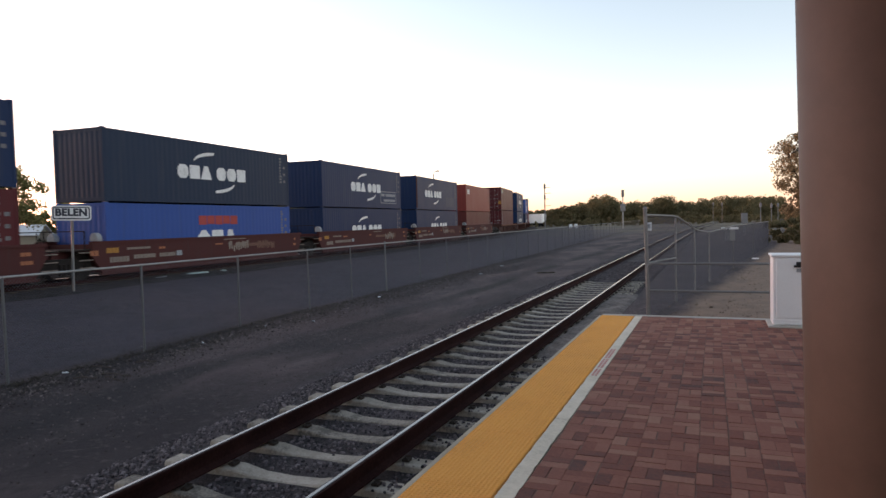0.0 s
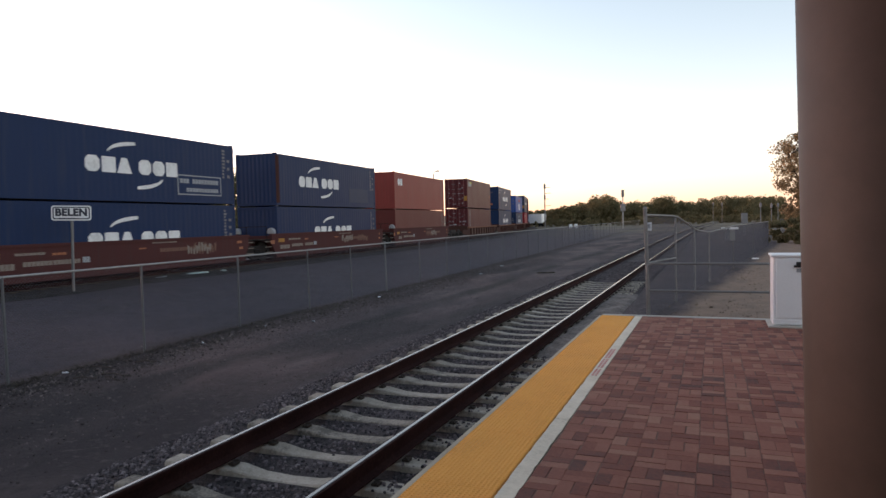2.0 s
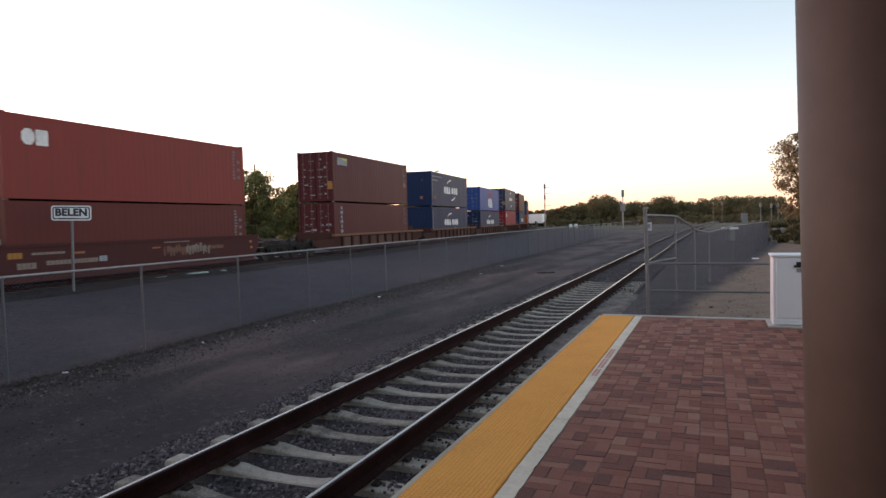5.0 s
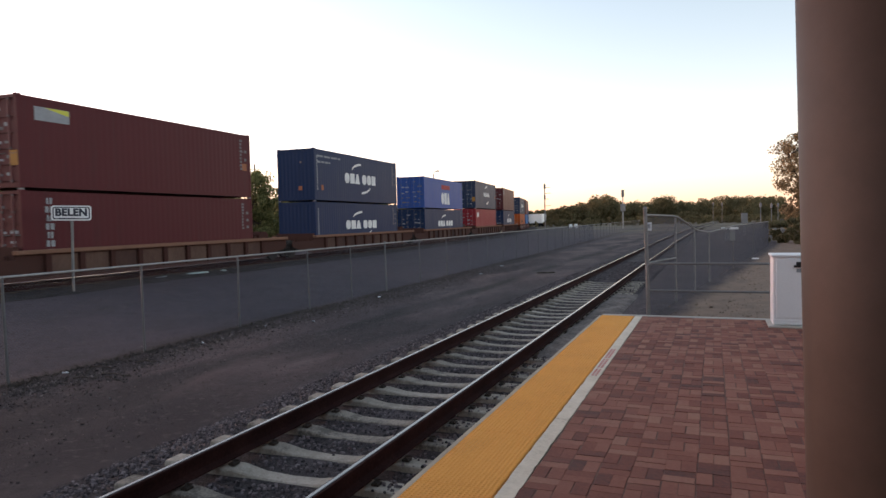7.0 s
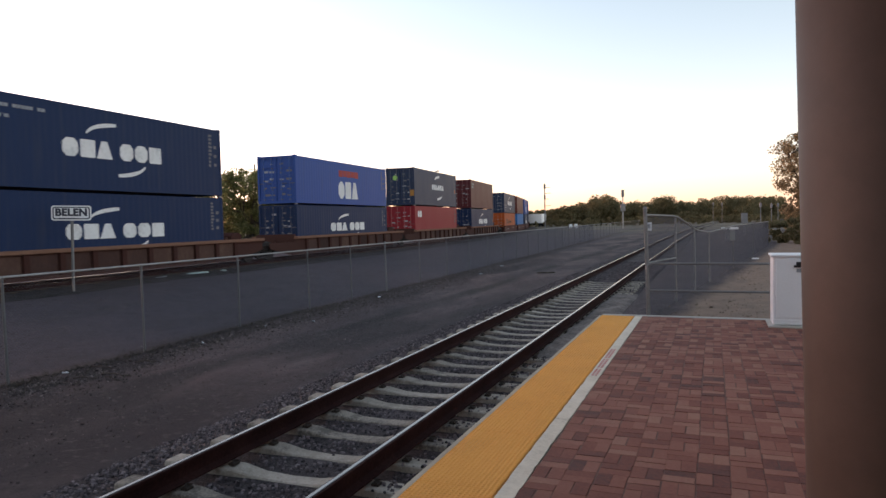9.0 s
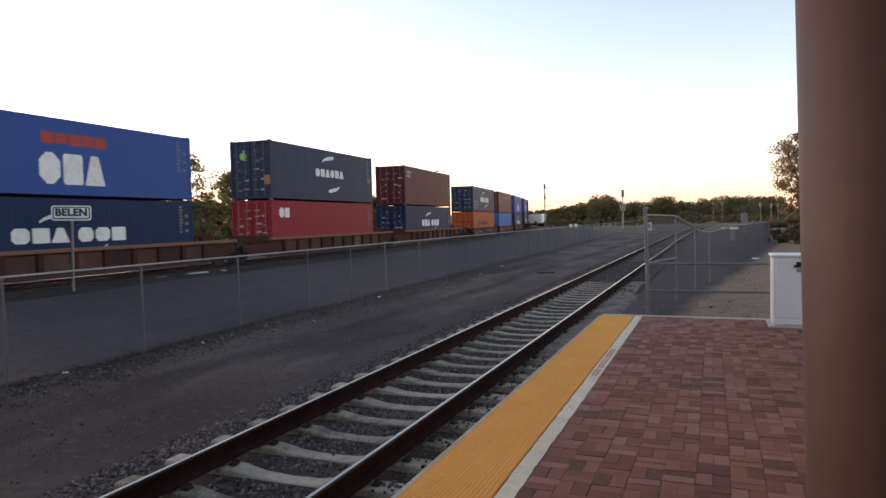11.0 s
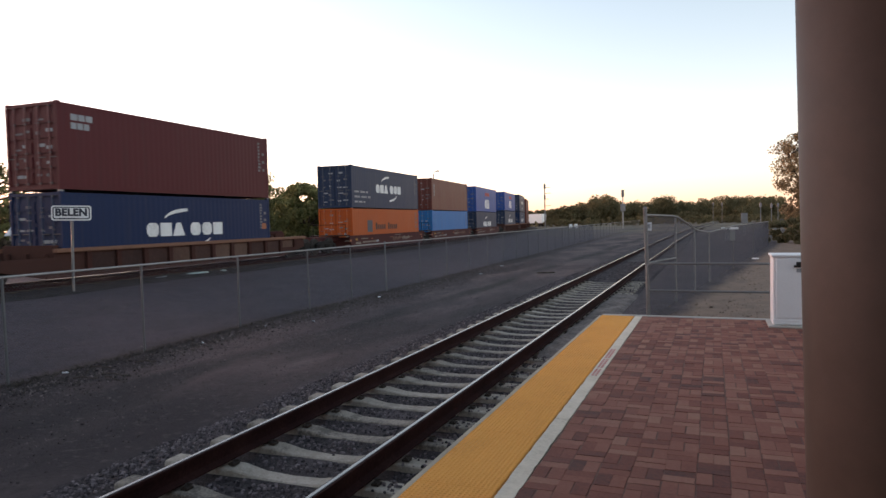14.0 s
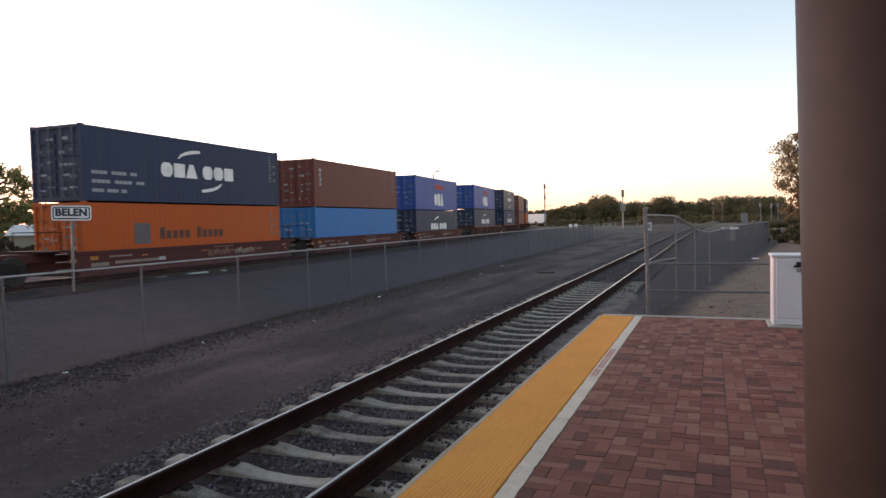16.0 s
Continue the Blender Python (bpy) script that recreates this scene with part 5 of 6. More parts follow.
def well_car(label, front, back, last, sill_top=1.38):
    """A well car; its origin lies on the rails under the middle of its container. front, back: how far it reaches past the container."""
    car = thing("well_car", label, "railway car", "cars of the train")
    mat = M["car_red"]
    hl = LONG / 2
    for side in (-1, 1):
        bm = bmesh.new()
        x0, x1 = sorted((side * 1.29, side * 1.37))
        prism(bm, [(-hl - 0.75, 0.8), (-hl - 0.35, 0.22), (hl + 0.35, 0.22), (hl + 0.75, 0.8), (hl + 0.75, sill_top - 0.02), (-hl - 0.75, sill_top - 0.02)], "x", x0, x1)
        sill = part("side_sill", bm, mat, car, "red-brown plate side sill")
        bm = bmesh.new()
        x0, x1 = sorted((side * 1.25, side * 1.41))
        box(bm, x0, x1, -hl - 0.8, hl + 0.8, sill_top - 0.10, sill_top)
        box(bm, x0, x1, -hl - 0.45, hl + 0.45, 0.15, 0.23)
        part("chord", bm, mat, sill)
        if side > 0:
            rng = random.Random(f"{front:.2f} {back:.2f}")
            k = (sill_top - 0.25) / 1.13
            for q, (ya, yb, za, zb, mk, tag) in enumerate(STENCILS):
                bm = bmesh.new()
                ya += rng.uniform(-0.15, 0.15)
                n = max(1, round((yb - ya) / 0.16))
                for i in range(n):
                    w = (yb - ya) / n
                    box(bm, 1.371, 1.374, ya + i * w, ya + (i + 0.9) * w, 0.22 + (za - 0.22) * k, 0.22 + (zb - 0.22) * k)
                part("lettering", bm, M[mk], sill, tag, kind="stuff" if n > 1 else "")
            for q in range(2):
                bm = bmesh.new()
                c = rng.uniform(-1.5, 3.2)
                for i in range(9):
                    y = c + i * 0.17
                    z = 0.22 + (rng.uniform(0.62, 0.78) - 0.22) * k
                    prism(bm, [(y, z), (y + 0.09, z), (y + rng.uniform(0.05, 0.2), z + rng.uniform(0.25, 0.42) * k), (y - 0.03, z + rng.uniform(0.2, 0.4) * k)], "x", 1.375 + 0.002 * q, 1.378 + 0.002 * q)
                part("scrawl", bm, M["scrawl" if q else "scrawl_rust"], sill, "faded spray-painted scrawl", kind="stuff")
    bm = bmesh.new()
    box(bm, -1.28, 1.28, -hl - 0.35, hl + 0.35, 0.17, 0.225)
    part("well_floor", bm, M["truck_iron"], car)
    for end, reach in ((-1, front), (1, back)):
        bm = bmesh.new()
        y0, y1 = sorted((end * (hl + 0.4), end * (hl + reach - 0.05)))
        box(bm, -0.42, 0.42, y0, y1, 0.72, 1.02)
        y0, y1 = sorted((end * (hl + 0.15), end * (hl + 0.34)))
        box(bm, -1.24, 1.24, y0, y1, 0.24, sill_top - 0.11)
        part("end_bolster", bm, mat, car)
        bm = bmesh.new()
        y0, y1 = sorted((end * (hl + 0.4), end * (hl + min(reach, 1.5) - 0.1)))
        box(bm, -1.2, 1.2, y0, y1, 1.05, 1.1)
        for k in (-1.15, 1.15):
            rod(bm, (k, (y0 + y1) / 2, 1.1), (k, (y0 + y1) / 2, 1.75), 0.02, n=6)
        rod(bm, (-1.15, (y0 + y1) / 2, 1.75), (1.15, (y0 + y1) / 2, 1.75), 0.02, n=6)
        part("end_platform", bm, M["truck_iron"], car, "dark end platform with handrail")
        bm = bmesh.new()
        y0 = end * (hl + 0.95)
        for z in (0.45, 0.72, 0.99):
            rod(bm, (1.30, y0 - 0.32, z), (1.30, y0 + 0.32, z), 0.022, n=5)
        part("step_rungs", bm, M["scrawl"], car, "pale worn step rungs", kind="stuff")
        if end < 0 and sill_top > 1.2:
            for side in (-1, 1):
                bm = bmesh.new()
                prism(bm, [(side * 0.84, sill_top), (side * 1.28, sill_top), (side * 1.26, sill_top + 0.17), (side * 1.14, sill_top + 0.30), (side * 0.98, sill_top + 0.31), (side * 0.86, sill_top + 0.19)], "y", -hl - 0.42, -hl - 0.2)
                part("corner_guide", bm, M["marking_dim"], car, "pale painted container guide", bevel=0.03)
    truck_part(car, -hl - front)
    if last:
        truck_part(car, hl + back)
    return car


def deck_car(label, front, back, last):
    """A ribbed car that carries its containers higher, on a tan-edged deck."""
    car = thing("stack_car", label, "railway car", "cars of the train")
    hl = LONG / 2
    y0, y1 = -hl - front + 0.25, hl + back - 0.25
    for side in (-1, 1):
        bm = bmesh.new()
        xa, xb = sorted((side * 1.27, side * 1.31))
        prism(bm, [(y0, 0.62), (y0 + 1.9, 0.22), (y1 - 1.9, 0.22), (y1, 0.62), (y1, 1.13), (-hl - 0.4, 1.13), (-hl - 0.4, 0.9), (y0, 0.9)], "x", xa, xb)
        sill = part("side_sill", bm, M["car_tan"], car, "rusty dark side sill")
        bm = bmesh.new()
        xa, xb = sorted((side * 1.24, side * 1.47))
        box(bm, xa, xb, -hl - 0.42, y1, 1.05, 1.19)
        part("deck_edge", bm, M["car_flange"], sill, "pale tan top flange", bevel=0.02)
        bm = bmesh.new()
        xa, xb = sorted((side * 1.311, side * 1.40))
        box(bm, xa, xb, y0 + 2.0, y1 - 2.0, 0.20, 0.30)
        part("bottom_chord", bm, M["car_tan"], sill)
        n = 2 * int((y1 - y0 - 2.0) / 2.66) + 1
        for k in range(n):
            y = (k - (n - 1) / 2) * 1.33 + (y0 + y1) / 2
            if y < -hl - 0.25:
                continue
            inner = 2.0 < y - y0 < (y1 - y0) - 2.0
            bm = bmesh.new()
            xa, xb = sorted((side * 1.311, side * 1.44))
            box(bm, xa, xb, y - 0.10, y + 0.10, 0.31 if inner else 0.62, 1.048)
            part("rib", bm, M["car_rib"], sill)
            if k < n - 1:
                bm = bmesh.new()
                xa, xb = sorted((side * 1.312, side * 1.335))
                box(bm, xa, xb, y + 0.13, y + 1.20, 0.36 if inner and y + 1.33 - y0 < (y1 - y0) - 2.0 else 0.64, 0.99)
                part("side_plate", bm, M["car_panel"], sill)
    bm = bmesh.new()
    box(bm, -1.26, 1.26, y0, y1, 0.50, 0.555)
    box(bm, -0.4, 0.4, y0 - 0.2, y1 + 0.2, 0.34, 0.495)
    part("deck", bm, M["truck_iron"], car)
    for y in (-hl - 0.35, hl + 0.12):
        bm = bmesh.new()
        box(bm, -1.2, 1.2, y, y + 0.2, 0.56, 1.3)
        for k in (-0.9, 0, 0.9):
            box(bm, k - 0.06, k + 0.06, y - 0.12, y - 0.001, 0.56, 1.02)
        part("end_stop", bm, M["car_tan"], car, "rusty container stop")
    bm = bmesh.new()
    prism(bm, [(hl + 0.75, 0.56), (hl + 1.55, 0.56), (hl + 1.55, 1.34), (hl + 1.38, 1.50), (hl + 0.92, 1.50), (hl + 0.75, 1.34)], "x", -0.95, 1.05)
    part("end_housing", bm, M["car_rib"], car, "rusty brown brake housing", bevel=0.02)
    truck_part(car, -hl - front)
    if last:
        truck_part(car, hl + back)
    return car


# leading edge along the track at 0 s, car kind, lower (colour, height, logo, doors, extras), upper
SPEED = 10.157
A_LOW, B_LOW = 0.47, 0.80
TRAIN = [
    (2.52, "well", ("maroon", 2.95, "", False, ()), ("navy", 2.78, "arcs", False, ())),
    (18.11, "well", ("royal", 2.59, "eagle", False, ()), ("faded_navy", 2.76, "arcs", False, ())),
    (33.80, "well", ("navy", 2.59, "arcs", False, ()), ("navy", 2.76, "arcs", False, ("boxed",))),
    (49.38, "well", ("navy", 2.59, "arcs", False, ()), ("navy", 2.76, "arcs_ahead", False, ("patch", "rust"))),
    (65.08, "well", ("oxide", 2.59, "", False, ("words_front",)), ("red_brown", 2.78, "small_square", False, ())),
    (86.02, "deck", ("maroon", 2.59, "column_mark", True, ()), ("maroon", 3.03, "panel", True, ("yellow", "yellow_tail"))),
    (104.18, "deck", ("navy", 2.59, "arcs", False, ("lead_code", "low_words")), ("navy", 3.02, "arcs", False, ("words_top", "yellow_side", "lead_code"))),
    (122.58, "deck", ("navy", 2.38, "arcs", True, ()), ("royal", 2.66, "eagle", True, ())),
    (140.62, "deck", ("signal_red", 2.59, "small_square", True, ()), ("navy_slate", 3.03, "thin_arcs", True, ("yellow", "green", "yellow_tail"))),
    (158.91, "deck", ("deep_navy", 2.59, "arcs", True, ("yellow_tail",)), ("maroon", 3.03, "code_words", True, ())),
    (180.27, "well", ("orange", 2.59, "cube_words", True, ()), ("navy_slate", 2.76, "arcs", True, ("words_front",))),
    (196.03, "well", ("sky_blue", 2.59, "", True, ()), ("brown", 2.78, "", True, ("lead_mark",))),
    (212.36, "well", ("navy_slate", 2.59, "arcs", True, ()), ("royal", 2.80, "eagle", True, ())),
    (231.80, "deck", ("navy_slate", 2.54, "arcs", True, ()), ("royal", 2.60, "eagle", True, ())),
    (251.30, "deck", ("navy", 2.59, "arcs", True, ()), ("navy_slate", 2.81, "thin_arcs", True, ())),
    (270.00, "deck", ("brown", 2.59, "", True, ()), ("brown", 2.66, "", True, ())),
    (288.40, "deck", ("orange", 2.59, "", True, ()), ("navy", 2.66, "arcs", True, ())),
]
NAMES = {"red_brown": "red-brown", "navy": "navy blue", "faded_navy": "faded navy blue", "royal": "royal blue", "maroon": "dark maroon", "deep_navy": "deep navy blue", "oxide": "oxide red", "signal_red": "crimson red", "navy_slate": "slate-navy", "orange": "orange", "sky_blue": "sky blue", "brown": "brown"}
MARKS = {"": "plain sides", "arcs": "white crescent marks", "arcs_ahead": "crescents and repainted patch", "thin_arcs": "thin white marks", "eagle": "red and white marks", "small_square": "small white mark", "panel": "lime panel", "column_mark": "upright marks", "cube_words": "faded blue square", "code_words": "small pale marks"}
MOVERS = []
for i, (s, kind, lower, upper) in enumerate(TRAIN):
    ahead = s - (TRAIN[i - 1][0] + LONG) if i else 3.3
    behind = TRAIN[i + 1][0] - (s + LONG) if i + 1 < len(TRAIN) else 3.0
    split_ahead = i > 0 and TRAIN[i - 1][1] != kind
    split_behind = i + 1 < len(TRAIN) and TRAIN[i + 1][1] != kind
    front = ahead / 2 - (1.3 if split_ahead else 0.0)
    back = behind / 2 - (1.3 if split_behind else 0.0)
    if kind == "well":
        car = well_car("red-brown articulated well car with worn stencil marks", front, back, split_behind, 1.38 if s < 100 else 1.04)
    else:
        car = deck_car("rusty tan ribbed container car with pale deck edge", front, back, split_behind)
    mid = s + LONG / 2
    MOVERS.append((car, mid, RAIL_Z))
    base = (A_LOW if kind == "well" else B_LOW)
    gap = 0.02 if kind == "well" else 0.06
    for (colour, tall, logo, doors, extras), z, where in ((lower, base, "in" if kind == "well" else "on"), (upper, base + lower[1] + gap, "")):
        rest = (f"{where} a car" if where else "on another container")
        c = container(colour, tall, f"{NAMES[colour]} steel container with {MARKS[logo]}, {rest}", logo, doors, extras, 0.0 if where else gap)
        MOVERS.append((c, mid, z))


# ---- trees ----
def leaf_cloud(verts, faces, rng, c, r, n, size, flat=0.8):
    for _ in range(n):
        while True:
            p = Vector((rng.uniform(-1, 1), rng.uniform(-1, 1), rng.uniform(-1, 1)))
            if 0.15 < p.length < 1:
                break
        p = Vector(c) + Vector((p.x * r, p.y * r, p.z * r * flat))
        a = Vector((rng.gauss(0, 1), rng.gauss(0, 1), rng.gauss(0, 1))).normalized()
        b = a.orthogonal().normalized()
        b.rotate(Matrix.Rotation(rng.random() * 6.28, 3, a))
        s = size * rng.uniform(0.5, 1.3)
        t = a.cross(b) * s * 0.6
        b = b * s
        k = len(verts)
        verts += [tuple(p - b), tuple(p + t * 0.9), tuple(p + b), tuple(p - t * 1.1)]
        faces.append((k, k + 1, k + 2, k + 3))


def tree(name, label, at, tall, spread, seed, leaf="leaf", clumps=60, per=60, size=0.16, trunk=0.22, low=0.18, group=""):
    """A forked trunk whose limbs reach out to leaf clumps; low: where the crown begins, as a share of the height."""
    rng = random.Random(seed)
    t = thing(name, label, "tree", group, at=pose(*at))
    bm = bmesh.new()
    forks = []
    rod(bm, (0, 0, -0.3), (0.1, 0, tall * 0.2), trunk, trunk * 0.8, n=8, caps=False)
    for k in range(4):
        a = k * math.tau / 4 + rng.uniform(-0.5, 0.5)
        p, r = Vector((0.1, 0, tall * 0.2 - 0.05)), trunk * 0.6
        lean = 0.45 * min(1.0, spread / (0.5 * tall))
        d = Vector((math.cos(a) * lean, math.sin(a) * lean, 1)).normalized()
        for q in range(5):
            d = (d + Vector((rng.gauss(0, 0.13), rng.gauss(0, 0.13), 0.05))).normalized()
            n = p + d * tall * 0.12
            rod(bm, p, n, r, r * 0.75, n=6, caps=False)
            forks.append(n.copy())
            p, r = n, r * 0.75
    verts, faces = [], []
    for k in range(clumps):
        h = rng.random() ** 1.15
        a = rng.random() * math.tau
        reach = spread * math.sqrt(max(0.0, 1 - ((h - 0.36) / 0.66) ** 2)) * (0.74 + 0.62 * noise.noise((math.cos(a) * 1.6, math.sin(a) * 1.6, h * 3 + seed)))
        d = reach * rng.uniform(0.25, 1) ** 0.6
        cr = spread * rng.uniform(0.07, 0.17)
        c = Vector((math.cos(a) * d, math.sin(a) * d, tall * (low + (0.96 - low) * h) - cr * 0.5))
        leaf_cloud(verts, faces, rng, c, cr, per, size)
        if k % 2 == 0:
            f = min(forks, key=lambda v: (v - c).length + max(0, v.z - c.z) * 2)
            m = (f + c) / 2 + Vector((0, 0, 0.15 * (c - f).length))
            rod(bm, f, m, 0.05, 0.035, n=4, caps=False)
            rod(bm, m, c, 0.035, 0.012, n=4, caps=False)
    part("trunk", bm, M["bark"], t, "brown trunk with forking limbs")
    me = bpy.data.meshes.new("crown")
    me.from_pydata(verts, [], faces)
    me.materials.append(M[leaf])
    ob = new("crown", me)
    ob.parent = t
    tagged(ob, "loose leafy crown with gaps")
    return t


def at(azimuth, far, z=0.0):
    x, y = spot(azimuth, far)
    return x, y, z


tree("leafy_tree", "spreading green tree behind the freight track", at(56.2, 62), 8.0, 4.9, 3, clumps=135, per=80, size=0.115, low=0.36)
tree("leafy_tree", "broad green tree with gaps in its crown", at(44.25, 66), 9.6, 5.6, 9, clumps=215, per=95, size=0.125, low=0.12)
tree("leafy_tree", "dense green tree behind the freight track", at(38.2, 70), 8.0, 5.0, 12, clumps=190, per=85, size=0.14)
tree("leafy_tree", "rounded green tree behind the freight track", at(33.6, 78), 7.0, 5.4, 15, clumps=170, per=80, size=0.22)
tree("leafy_tree", "low green tree behind the freight track", at(28.6, 90), 5.6, 4.6, 19, clumps=150, per=70, size=0.25)
tree("autumn_tree", "tall tree with sparse rust-coloured leaves past the platform", at(-7.08, 42), 6.8, 2.9, 31, "leaf_autumn", clumps=165, per=130, size=0.055, low=0.5)
tree("autumn_tree", "small dark tree with brown leaves past the platform", at(-6.6, 60), 4.3, 2.5, 35, "leaf_autumn", clumps=110, per=90, size=0.10, low=0.2)


def woods(name, label, rows, leaf, seed, size, per, share=2.2, puff=0.14):
    """A far belt of trees as one object: rows of azimuth, distance, height and half width."""
    rng = random.Random(seed)
    verts, faces = [], []
    for az, far, tall, wide in rows:
        x, y = spot(az, far)
        n = max(8, int(wide * tall / share))
        for _ in range(n):
            h = rng.uniform(0.02, 1)
            w = wide * math.sqrt(max(0.05, 1 - (h * 0.85) ** 2))
            leaf_cloud(verts, faces, rng, (x + rng.uniform(-w, w), y + rng.uniform(-w, w), tall * h), tall * puff, per, size)
    me = bpy.data.meshes.new(name)
    me.from_pydata(verts, [], faces)
    me.materials.append(M[leaf])
    return tagged(new(name, me), label, "trees", kind="stuff")


def belt(a0, a1, step, far, tall, wide, seed, vary=0.35):
    rng = random.Random(seed)
    out, a = [], a0
    while a > a1:
        k = tall(a) if callable(tall) else tall
        out.append((a + rng.uniform(-0.2, 0.2), far * rng.uniform(0.94, 1.08), 0.84 * k * rng.uniform(1 - vary, 1 + vary * 0.4), wide * rng.uniform(0.7, 1.2)))
        a -= step
    return out


def belt_height(a):
    """Tree tops of the far belt, metres, by azimuth."""
    tops = ((17, 5.6), (11.7, 6.0), (10.8, 7.5), (9.7, 10.4), (8.5, 11.2), (7.7, 9.2), (6.9, 6.6), (6.0, 9.2), (5.2, 7.0), (4.7, 6.6), (4.1, 10.4), (2.7, 8.7), (1.4, 7.4), (-0.6, 8.7), (-2.6, 9.0), (-3.9, 9.0), (-4.6, 7.9), (-5.2, 3.5))
    for (a0, h0), (a1, h1) in zip(tops, tops[1:]):
        if a1 <= a <= a0:
            return h0 + (h1 - h0) * (a0 - a) / (a0 - a1)
    return 4.0


woods("far_woods", "green belt of trees along the horizon, leaves paled for haze", belt(16.5, -5.2, 0.26, 270, lambda a: belt_height(a) * 1.08, 3.6, 2, 0.14), "leaf_far_hazed", 2, 0.30, 90, 1.0, 0.20)
woods("far_scrub", "low grey-green brush before the far trees", belt(14, -9, 0.30, 190, 2.2, 3.0, 4), "scrub", 4, 0.32, 34)
woods("left_woods", "dark low trees behind the sheds", belt(62, 24, 0.5, 112, 7.0, 4.0, 5, 0.25), "leaf", 5, 0.5, 26)
woods("track_brush", "dry brown brush behind the freight track", belt(64, 38, 0.45, 60, 1.5, 0.9, 14, 0.35), "brush", 14, 0.11, 46, 0.16, 0.2)
woods("bushes", "dark green bushes behind the bent fence", belt(-4.6, -8.5, 0.4, 48, 2.2, 1.2, 6), "scrub", 6, 0.13, 80)


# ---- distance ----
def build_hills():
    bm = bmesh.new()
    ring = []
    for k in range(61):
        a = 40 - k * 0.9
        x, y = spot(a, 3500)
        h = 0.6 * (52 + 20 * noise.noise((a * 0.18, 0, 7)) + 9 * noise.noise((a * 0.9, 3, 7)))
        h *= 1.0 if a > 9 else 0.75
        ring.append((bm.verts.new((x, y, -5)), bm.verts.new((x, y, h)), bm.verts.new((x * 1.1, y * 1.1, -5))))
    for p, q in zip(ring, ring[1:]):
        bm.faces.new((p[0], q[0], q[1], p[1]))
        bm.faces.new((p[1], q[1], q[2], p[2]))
    solid("hills", bm, M["hazed_hill"], "low hills on the horizon, painted pale for haze", "hills", kind="structure")


build_hills()


# ---- sheds, truck, poles ----
def shed(label, az, far, w, d, wall, ridge, turn, roof_mat, wall_mat):
    x, y = spot(az, far)
    s = thing("shed", label, "shed", "sheds behind the freight track", at=pose(x, y, 0.0, 0, 0, turn))
    bm = bmesh.new()
    prism(bm, [(-w / 2, 0), (w / 2, 0), (w / 2, wall), (0, ridge - 0.05), (-w / 2, wall)], "y", -d / 2, d / 2)
    part("wall", bm, M[wall_mat], s)
    for side in (-1, 1):
        bm = bmesh.new()
        prism(bm, [(side * (w / 2 + 0.25), wall - 0.12), (side * (w / 2 + 0.25), wall - 0.02), (0, ridge + 0.08), (0, ridge - 0.02)], "y", -d / 2 - 0.25, d / 2 + 0.25)
        part("roof", bm, M[roof_mat], s, "pale metal roof slope")
    bm = bmesh.new()
    box(bm, -0.6, 0.6, -d / 2 - 0.04, -d / 2 - 0.005, 0.05, 2.0)
    part("door", bm, M["canopy"], s)
    return s


shed("small shed with a pale metal roof and cream gable", 53.75, 72, 2.1, 2.5, 1.75, 2.55, 53.8 + 60, "roof_white", "wall_cream")
shed("small blue-grey shed with a pale roof", 50.1, 84, 3.0, 3.4, 1.75, 2.6, 50.1 + 52, "roof_white", "tarp_blue")
shed("low dark outbuilding with a grey metal roof", 47.9, 80, 4.0, 4.4, 1.5, 2.3, 49.4 + 68, "roof_grey", "wall_dark")
shed("low dark outbuilding with a long grey roof", 45.0, 92, 3.4, 5.0, 1.4, 2.1, 45.8 + 80, "roof_grey", "wall_dark")


def build_box_truck():
    x, y = spot(14.05, 185)
    t = thing("box_truck", "white box truck parked beyond the tracks", "truck", at=pose(x, y, 0.0, 0, 0, 14 + 60))
    bm = bmesh.new()
    box(bm, -1.2, 1.2, -2.2, 2.4, 1.0, 3.5)
    part("cargo_box", bm, M["truck_white"], t, "white cargo box", bevel=0.05)
    bm = bmesh.new()
    prism(bm, [(2.45, 0.55), (4.1, 0.55), (4.1, 1.4), (3.6, 2.3), (2.45, 2.3)], "x", -1.05, 1.05)
    cab = part("cab", bm, M["cabinet_white"], t, bevel=0.05)
    bm = bmesh.new()
    prism(bm, [(3.66, 1.5), (4.08, 1.5), (3.66, 2.2)], "x", -0.9, 0.9)
    part("windscreen", bm, M["glass"], cab)
    bm = bmesh.new()
    box(bm, -0.5, 0.5, -2.1, 4.0, 0.55, 0.95)
    part("chassis", bm, M["black"], t)
    for px in (-1, 1):
        for py in (-1.3, 3.2):
            bm = bmesh.new()
            rod(bm, (px * 0.8, py, 0.48), (px * 1.1, py, 0.48), 0.48, n=16)
            part("wheel", bm, M["black"], t)


build_box_truck()


def pole(name, label, az, far, tall, r, arms=(), kind="wood_pole", heads=()):
    x, y = spot(az, far)
    p = thing(name, label, "pole", at=pose(x, y, 0.0, 0, 0, az))
    bm = bmesh.new()
    rod(bm, (0, 0, -0.3), (0, 0, tall), r, r * 0.75, n=8)
    part("shaft", bm, M[kind], p)
    for z, w0, w1 in arms:
        bm = bmesh.new()
        rod(bm, (w0, 0, z), (w1, 0, z), r * 0.4, n=6)
        part("arm", bm, M[kind], p)
    for z, w, h in heads:
        bm = bmesh.new()
        box(bm, -w / 2, w / 2, -0.25, 0.1, z - h / 2, z + h / 2)
        part("head", bm, M["steel"], p, "grey signal head", bevel=0.05)
    return p


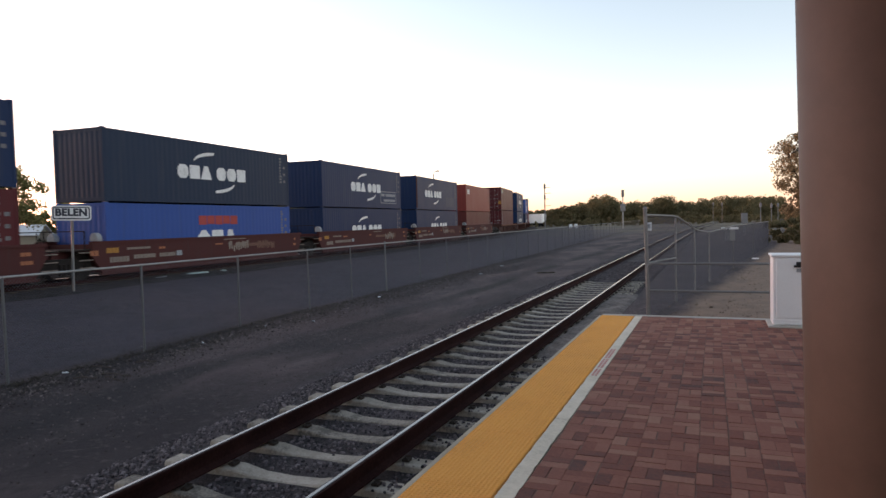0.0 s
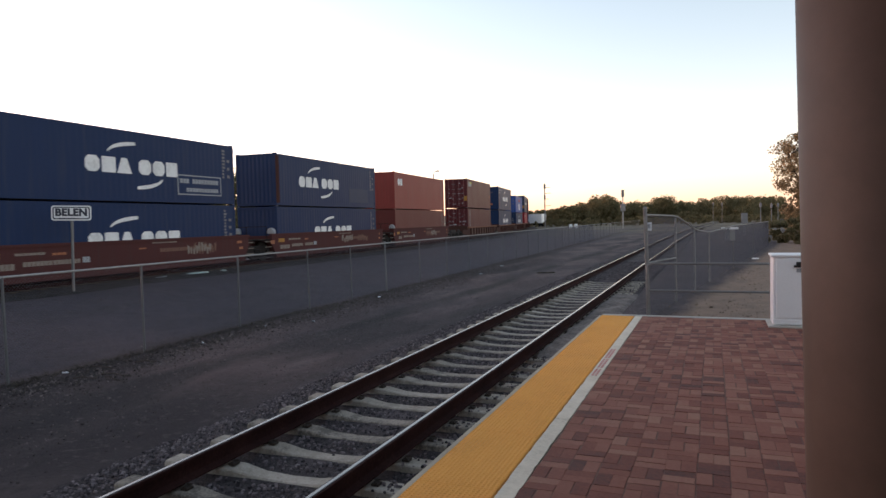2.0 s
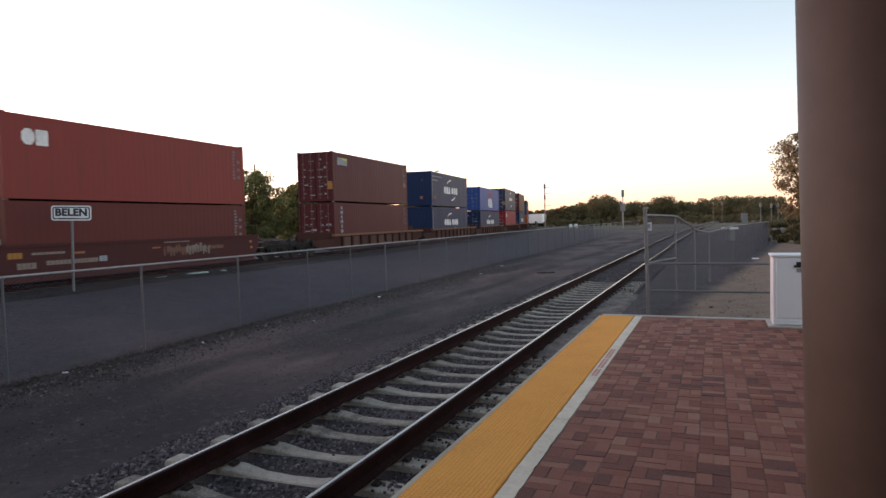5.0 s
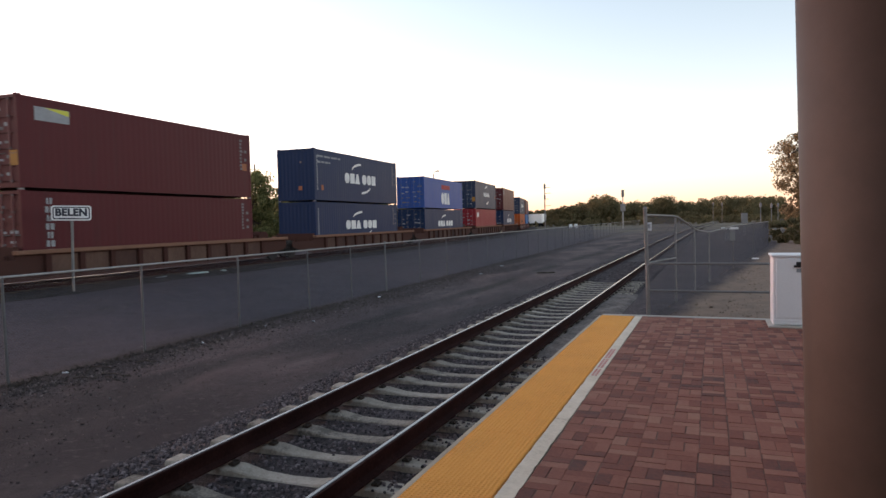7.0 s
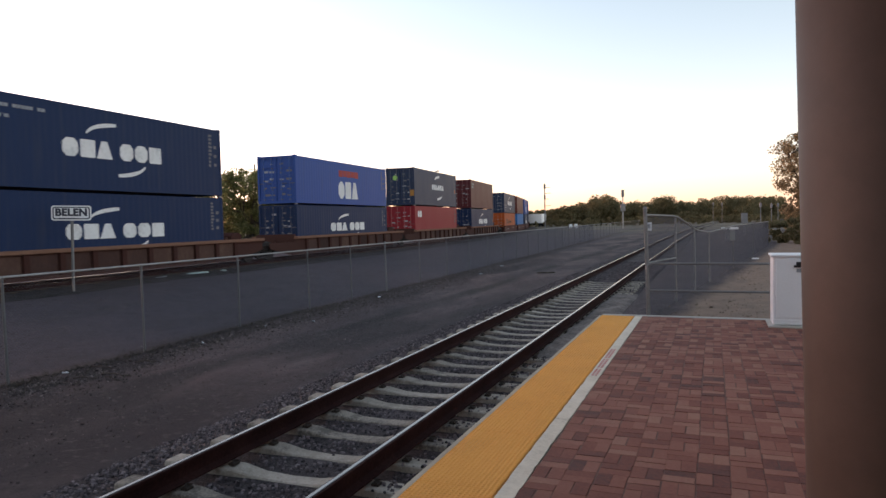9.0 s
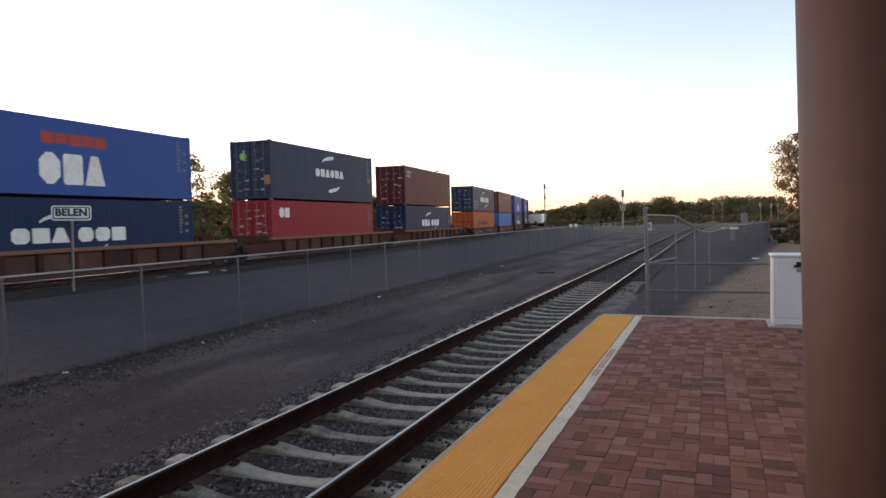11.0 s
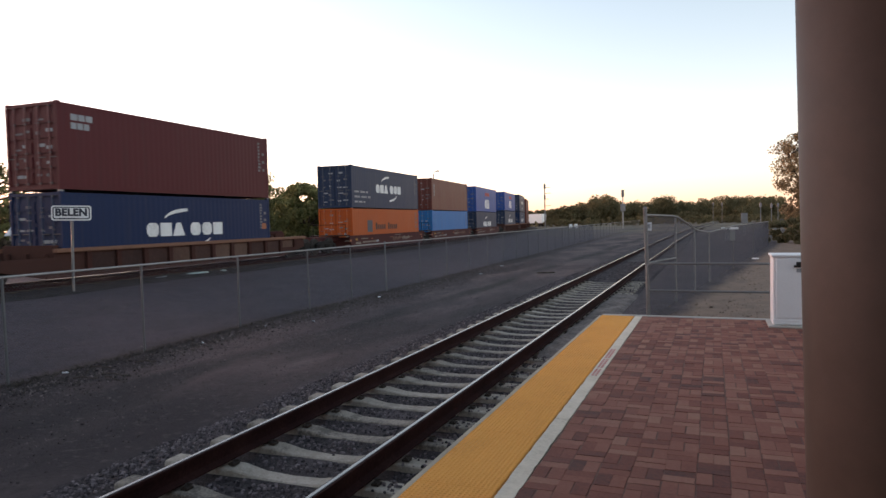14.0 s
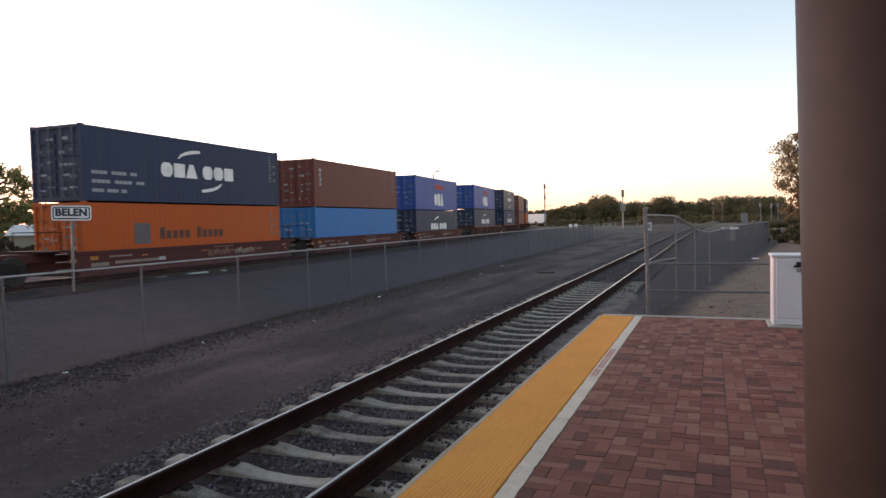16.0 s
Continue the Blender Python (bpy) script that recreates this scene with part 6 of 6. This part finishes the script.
pole("signal_mast", "tall steel signal mast with ladder arms", 13.36, 130, 8.9, 0.13, ((8.1, 0, 1.0), (7.0, 0, 1.1), (5.9, 0, 0.7), (4.6, 0, 1.1)), "steel", ((8.3, 0.4, 0.9), (6.2, 0.35, 0.9)))
pole("signal_mast", "steel signal mast with grey heads", 6.98, 135, 7.4, 0.14, (), "galvanised", ((6.7, 0.55, 1.4), (3.9, 0.95, 1.4)))
pole("utility_pole", "wooden utility pole behind the freight track", 37.6, 82, 9.3, 0.12, ((8.7, -0.8, 0.8),))
for az, far, h in ((0.05, 160, 5.0), (-0.6, 150, 4.6), (-3.35, 90, 3.5), (-4.1, 100, 3.5), (-4.55, 110, 3.7)):
    pole("track_signal", "small grey trackside signal post", az, far, h, 0.05, (), "steel", ((h - 0.35, 0.3, 0.5),))


def build_street_lamp():
    x, y = spot(22.75, 105)
    p = thing("street_lamp", "thin grey street lamp with a curved arm", "street lamp", at=pose(x, y, 0.0, 0, 0, 22))
    bm = bmesh.new()
    rod(bm, (0, 0, -0.3), (0, 0, 9.4), 0.13, 0.09, n=8)
    part("shaft", bm, M["galvanised"], p)
    bm = bmesh.new()
    tube(bm, [(0, 0, 9.4), (0.12, 0, 9.75), (0.45, 0, 9.95)], 0.07, 6)
    part("arm", bm, M["galvanised"], p)
    bm = bmesh.new()
    box(bm, 0.4, 0.9, -0.14, 0.14, 9.85, 10.05)
    part("lamp_head", bm, M["galvanised"], p, bevel=0.03)


build_street_lamp()

for az, far, w in ((11.25, 150, 0.55), (10.8, 155, 0.7)):
    x, y = spot(az, far)
    bm = bmesh.new()
    prism(bm, [(-0.4, 0), (0.4, 0), (0.14, 0.9), (-0.14, 0.9)], "x", -w / 2, w / 2)
    solid("road_barrier", bm, M["roof_white"], "white concrete road barrier beyond the tracks", "barrier", "barriers beyond the tracks", at=pose(x, y, ground_z(x, y), 0, 0, az + 8), bevel=0.03)


def build_relay_box():
    x, y = spot(-2.2, 70)
    b = thing("relay_box", "grey steel trackside relay box on a post", "cabinet", at=pose(x, y, 0.1))
    bm = bmesh.new()
    box(bm, -0.28, 0.28, -0.25, 0.25, 1.1, 2.1)
    part("housing", bm, M["steel"], b, bevel=0.02)
    bm = bmesh.new()
    box(bm, -0.12, 0.12, -0.12, 0.12, -0.1, 1.1)
    part("stand", bm, M["steel"], b)


build_relay_box()


# ---- brick pavers, laid in a basket weave ----
def build_pavers():
    bricks = thing("brick_paving", "mauve-red brick pavers laid in a basket weave", "paving", kind="structure")
    bm = bmesh.new()
    box(bm, BRICK_X, 9.0, -9.0, P_END - 0.001, P_Z - 0.074, P_Z - 0.0034)
    part("joint_sand", bm, M["mortar"], bricks, "dark joint sand")
    L, Wd = MODULE - 0.0035, MODULE / 2 - 0.0035
    bm = bmesh.new()
    v = box(bm, -L / 2, L / 2, -Wd / 2, Wd / 2, -0.05, 0.0)
    me = mesh_of("brick", bm, M["paver"], bevel=0.003)
    rng = random.Random(21)
    near = 0
    verts, faces = [], []
    rows_ = int((P_END + 1.55) / MODULE)
    for j in range(rows_ + 1):
        for i in range(34):
            cx, cy = BRICK_X + (i + 0.5) * MODULE, P_END - (rows_ - j + 0.5) * MODULE - 0.003
            if cx > 5.5:
                continue
            for k in (-1, 1):
                if (i + j) % 2:
                    px, py, rot = cx, cy + k * MODULE / 4, 0
                else:
                    px, py, rot = cx + k * MODULE / 4, cy, 90
                drift = Vector((noise.noise((cx * 0.9, cy * 0.6, 4)), noise.noise((cx * 0.9, cy * 0.6, 9)))) * 0.020
                px += drift.x + rng.gauss(0, 0.0032)
                py += drift.y + rng.gauss(0, 0.0032)
                z = P_Z + rng.uniform(-0.002, 0.003)
                tx, ty = rng.uniform(-0.5, 0.5), rng.uniform(-0.5, 0.5)
                if near < 300 and cy > 3.6 and cx < 0.75:
                    b = new("brick", me)
                    b.parent = bricks
                    b.matrix_basis = pose(px, py, z, tx, ty, rot + rng.uniform(-0.9, 0.9))
                    near += 1
                else:
                    a, w = (L / 2, Wd / 2) if rot == 0 else (Wd / 2, L / 2)
                    a, w = a - rng.random() * 0.003, w - rng.random() * 0.003
                    n = len(verts)
                    e = 0.004
                    verts += [(px - a, py - w, z - 0.05), (px + a, py - w, z - 0.05), (px + a, py + w, z - 0.05), (px - a, py + w, z - 0.05)]
                    verts += [(px - a, py - w, z - e), (px + a, py - w, z - e), (px + a, py + w, z - e), (px - a, py + w, z - e)]
                    verts += [(px - a + e, py - w + e, z), (px + a - e, py - w + e, z), (px + a - e, py + w - e, z + rng.uniform(0, 0.001)), (px - a + e, py + w - e, z)]
                    for lo in (0, 4):
                        faces += [(n + lo + q, n + lo + (q + 1) % 4, n + lo + 4 + (q + 1) % 4, n + lo + 4 + q) for q in range(4)]
                    faces.append((n + 8, n + 9, n + 10, n + 11))
    m2 = bpy.data.meshes.new("far_bricks")
    m2.from_pydata(verts, [], faces)
    m2.materials.append(M["paver_far"])
    ob = new("far_bricks", m2)
    ob.parent = bricks
    tagged(ob, "more brick pavers", kind="stuff")


build_pavers()


# ---- what moves: the train rolls by at a steady speed ----
def motions():
    times = [k * 0.5 for k in range(33)]
    for ob, mid, z in MOVERS:
        rows = []
        for t in times:
            x, y, h = freight(mid - SPEED * t - 0.0023 * t * t)
            rows.append((t, pose(x, y, z, 0, 0, math.degrees(h))))
        walk(ob, rows)
    for w, e in WHEELS:
        walk(w, [(k / 15, pose(0, e, 0.482, math.degrees(SPEED * k / 15 / 0.482), 0, 0)) for k in range(241)])


motions()
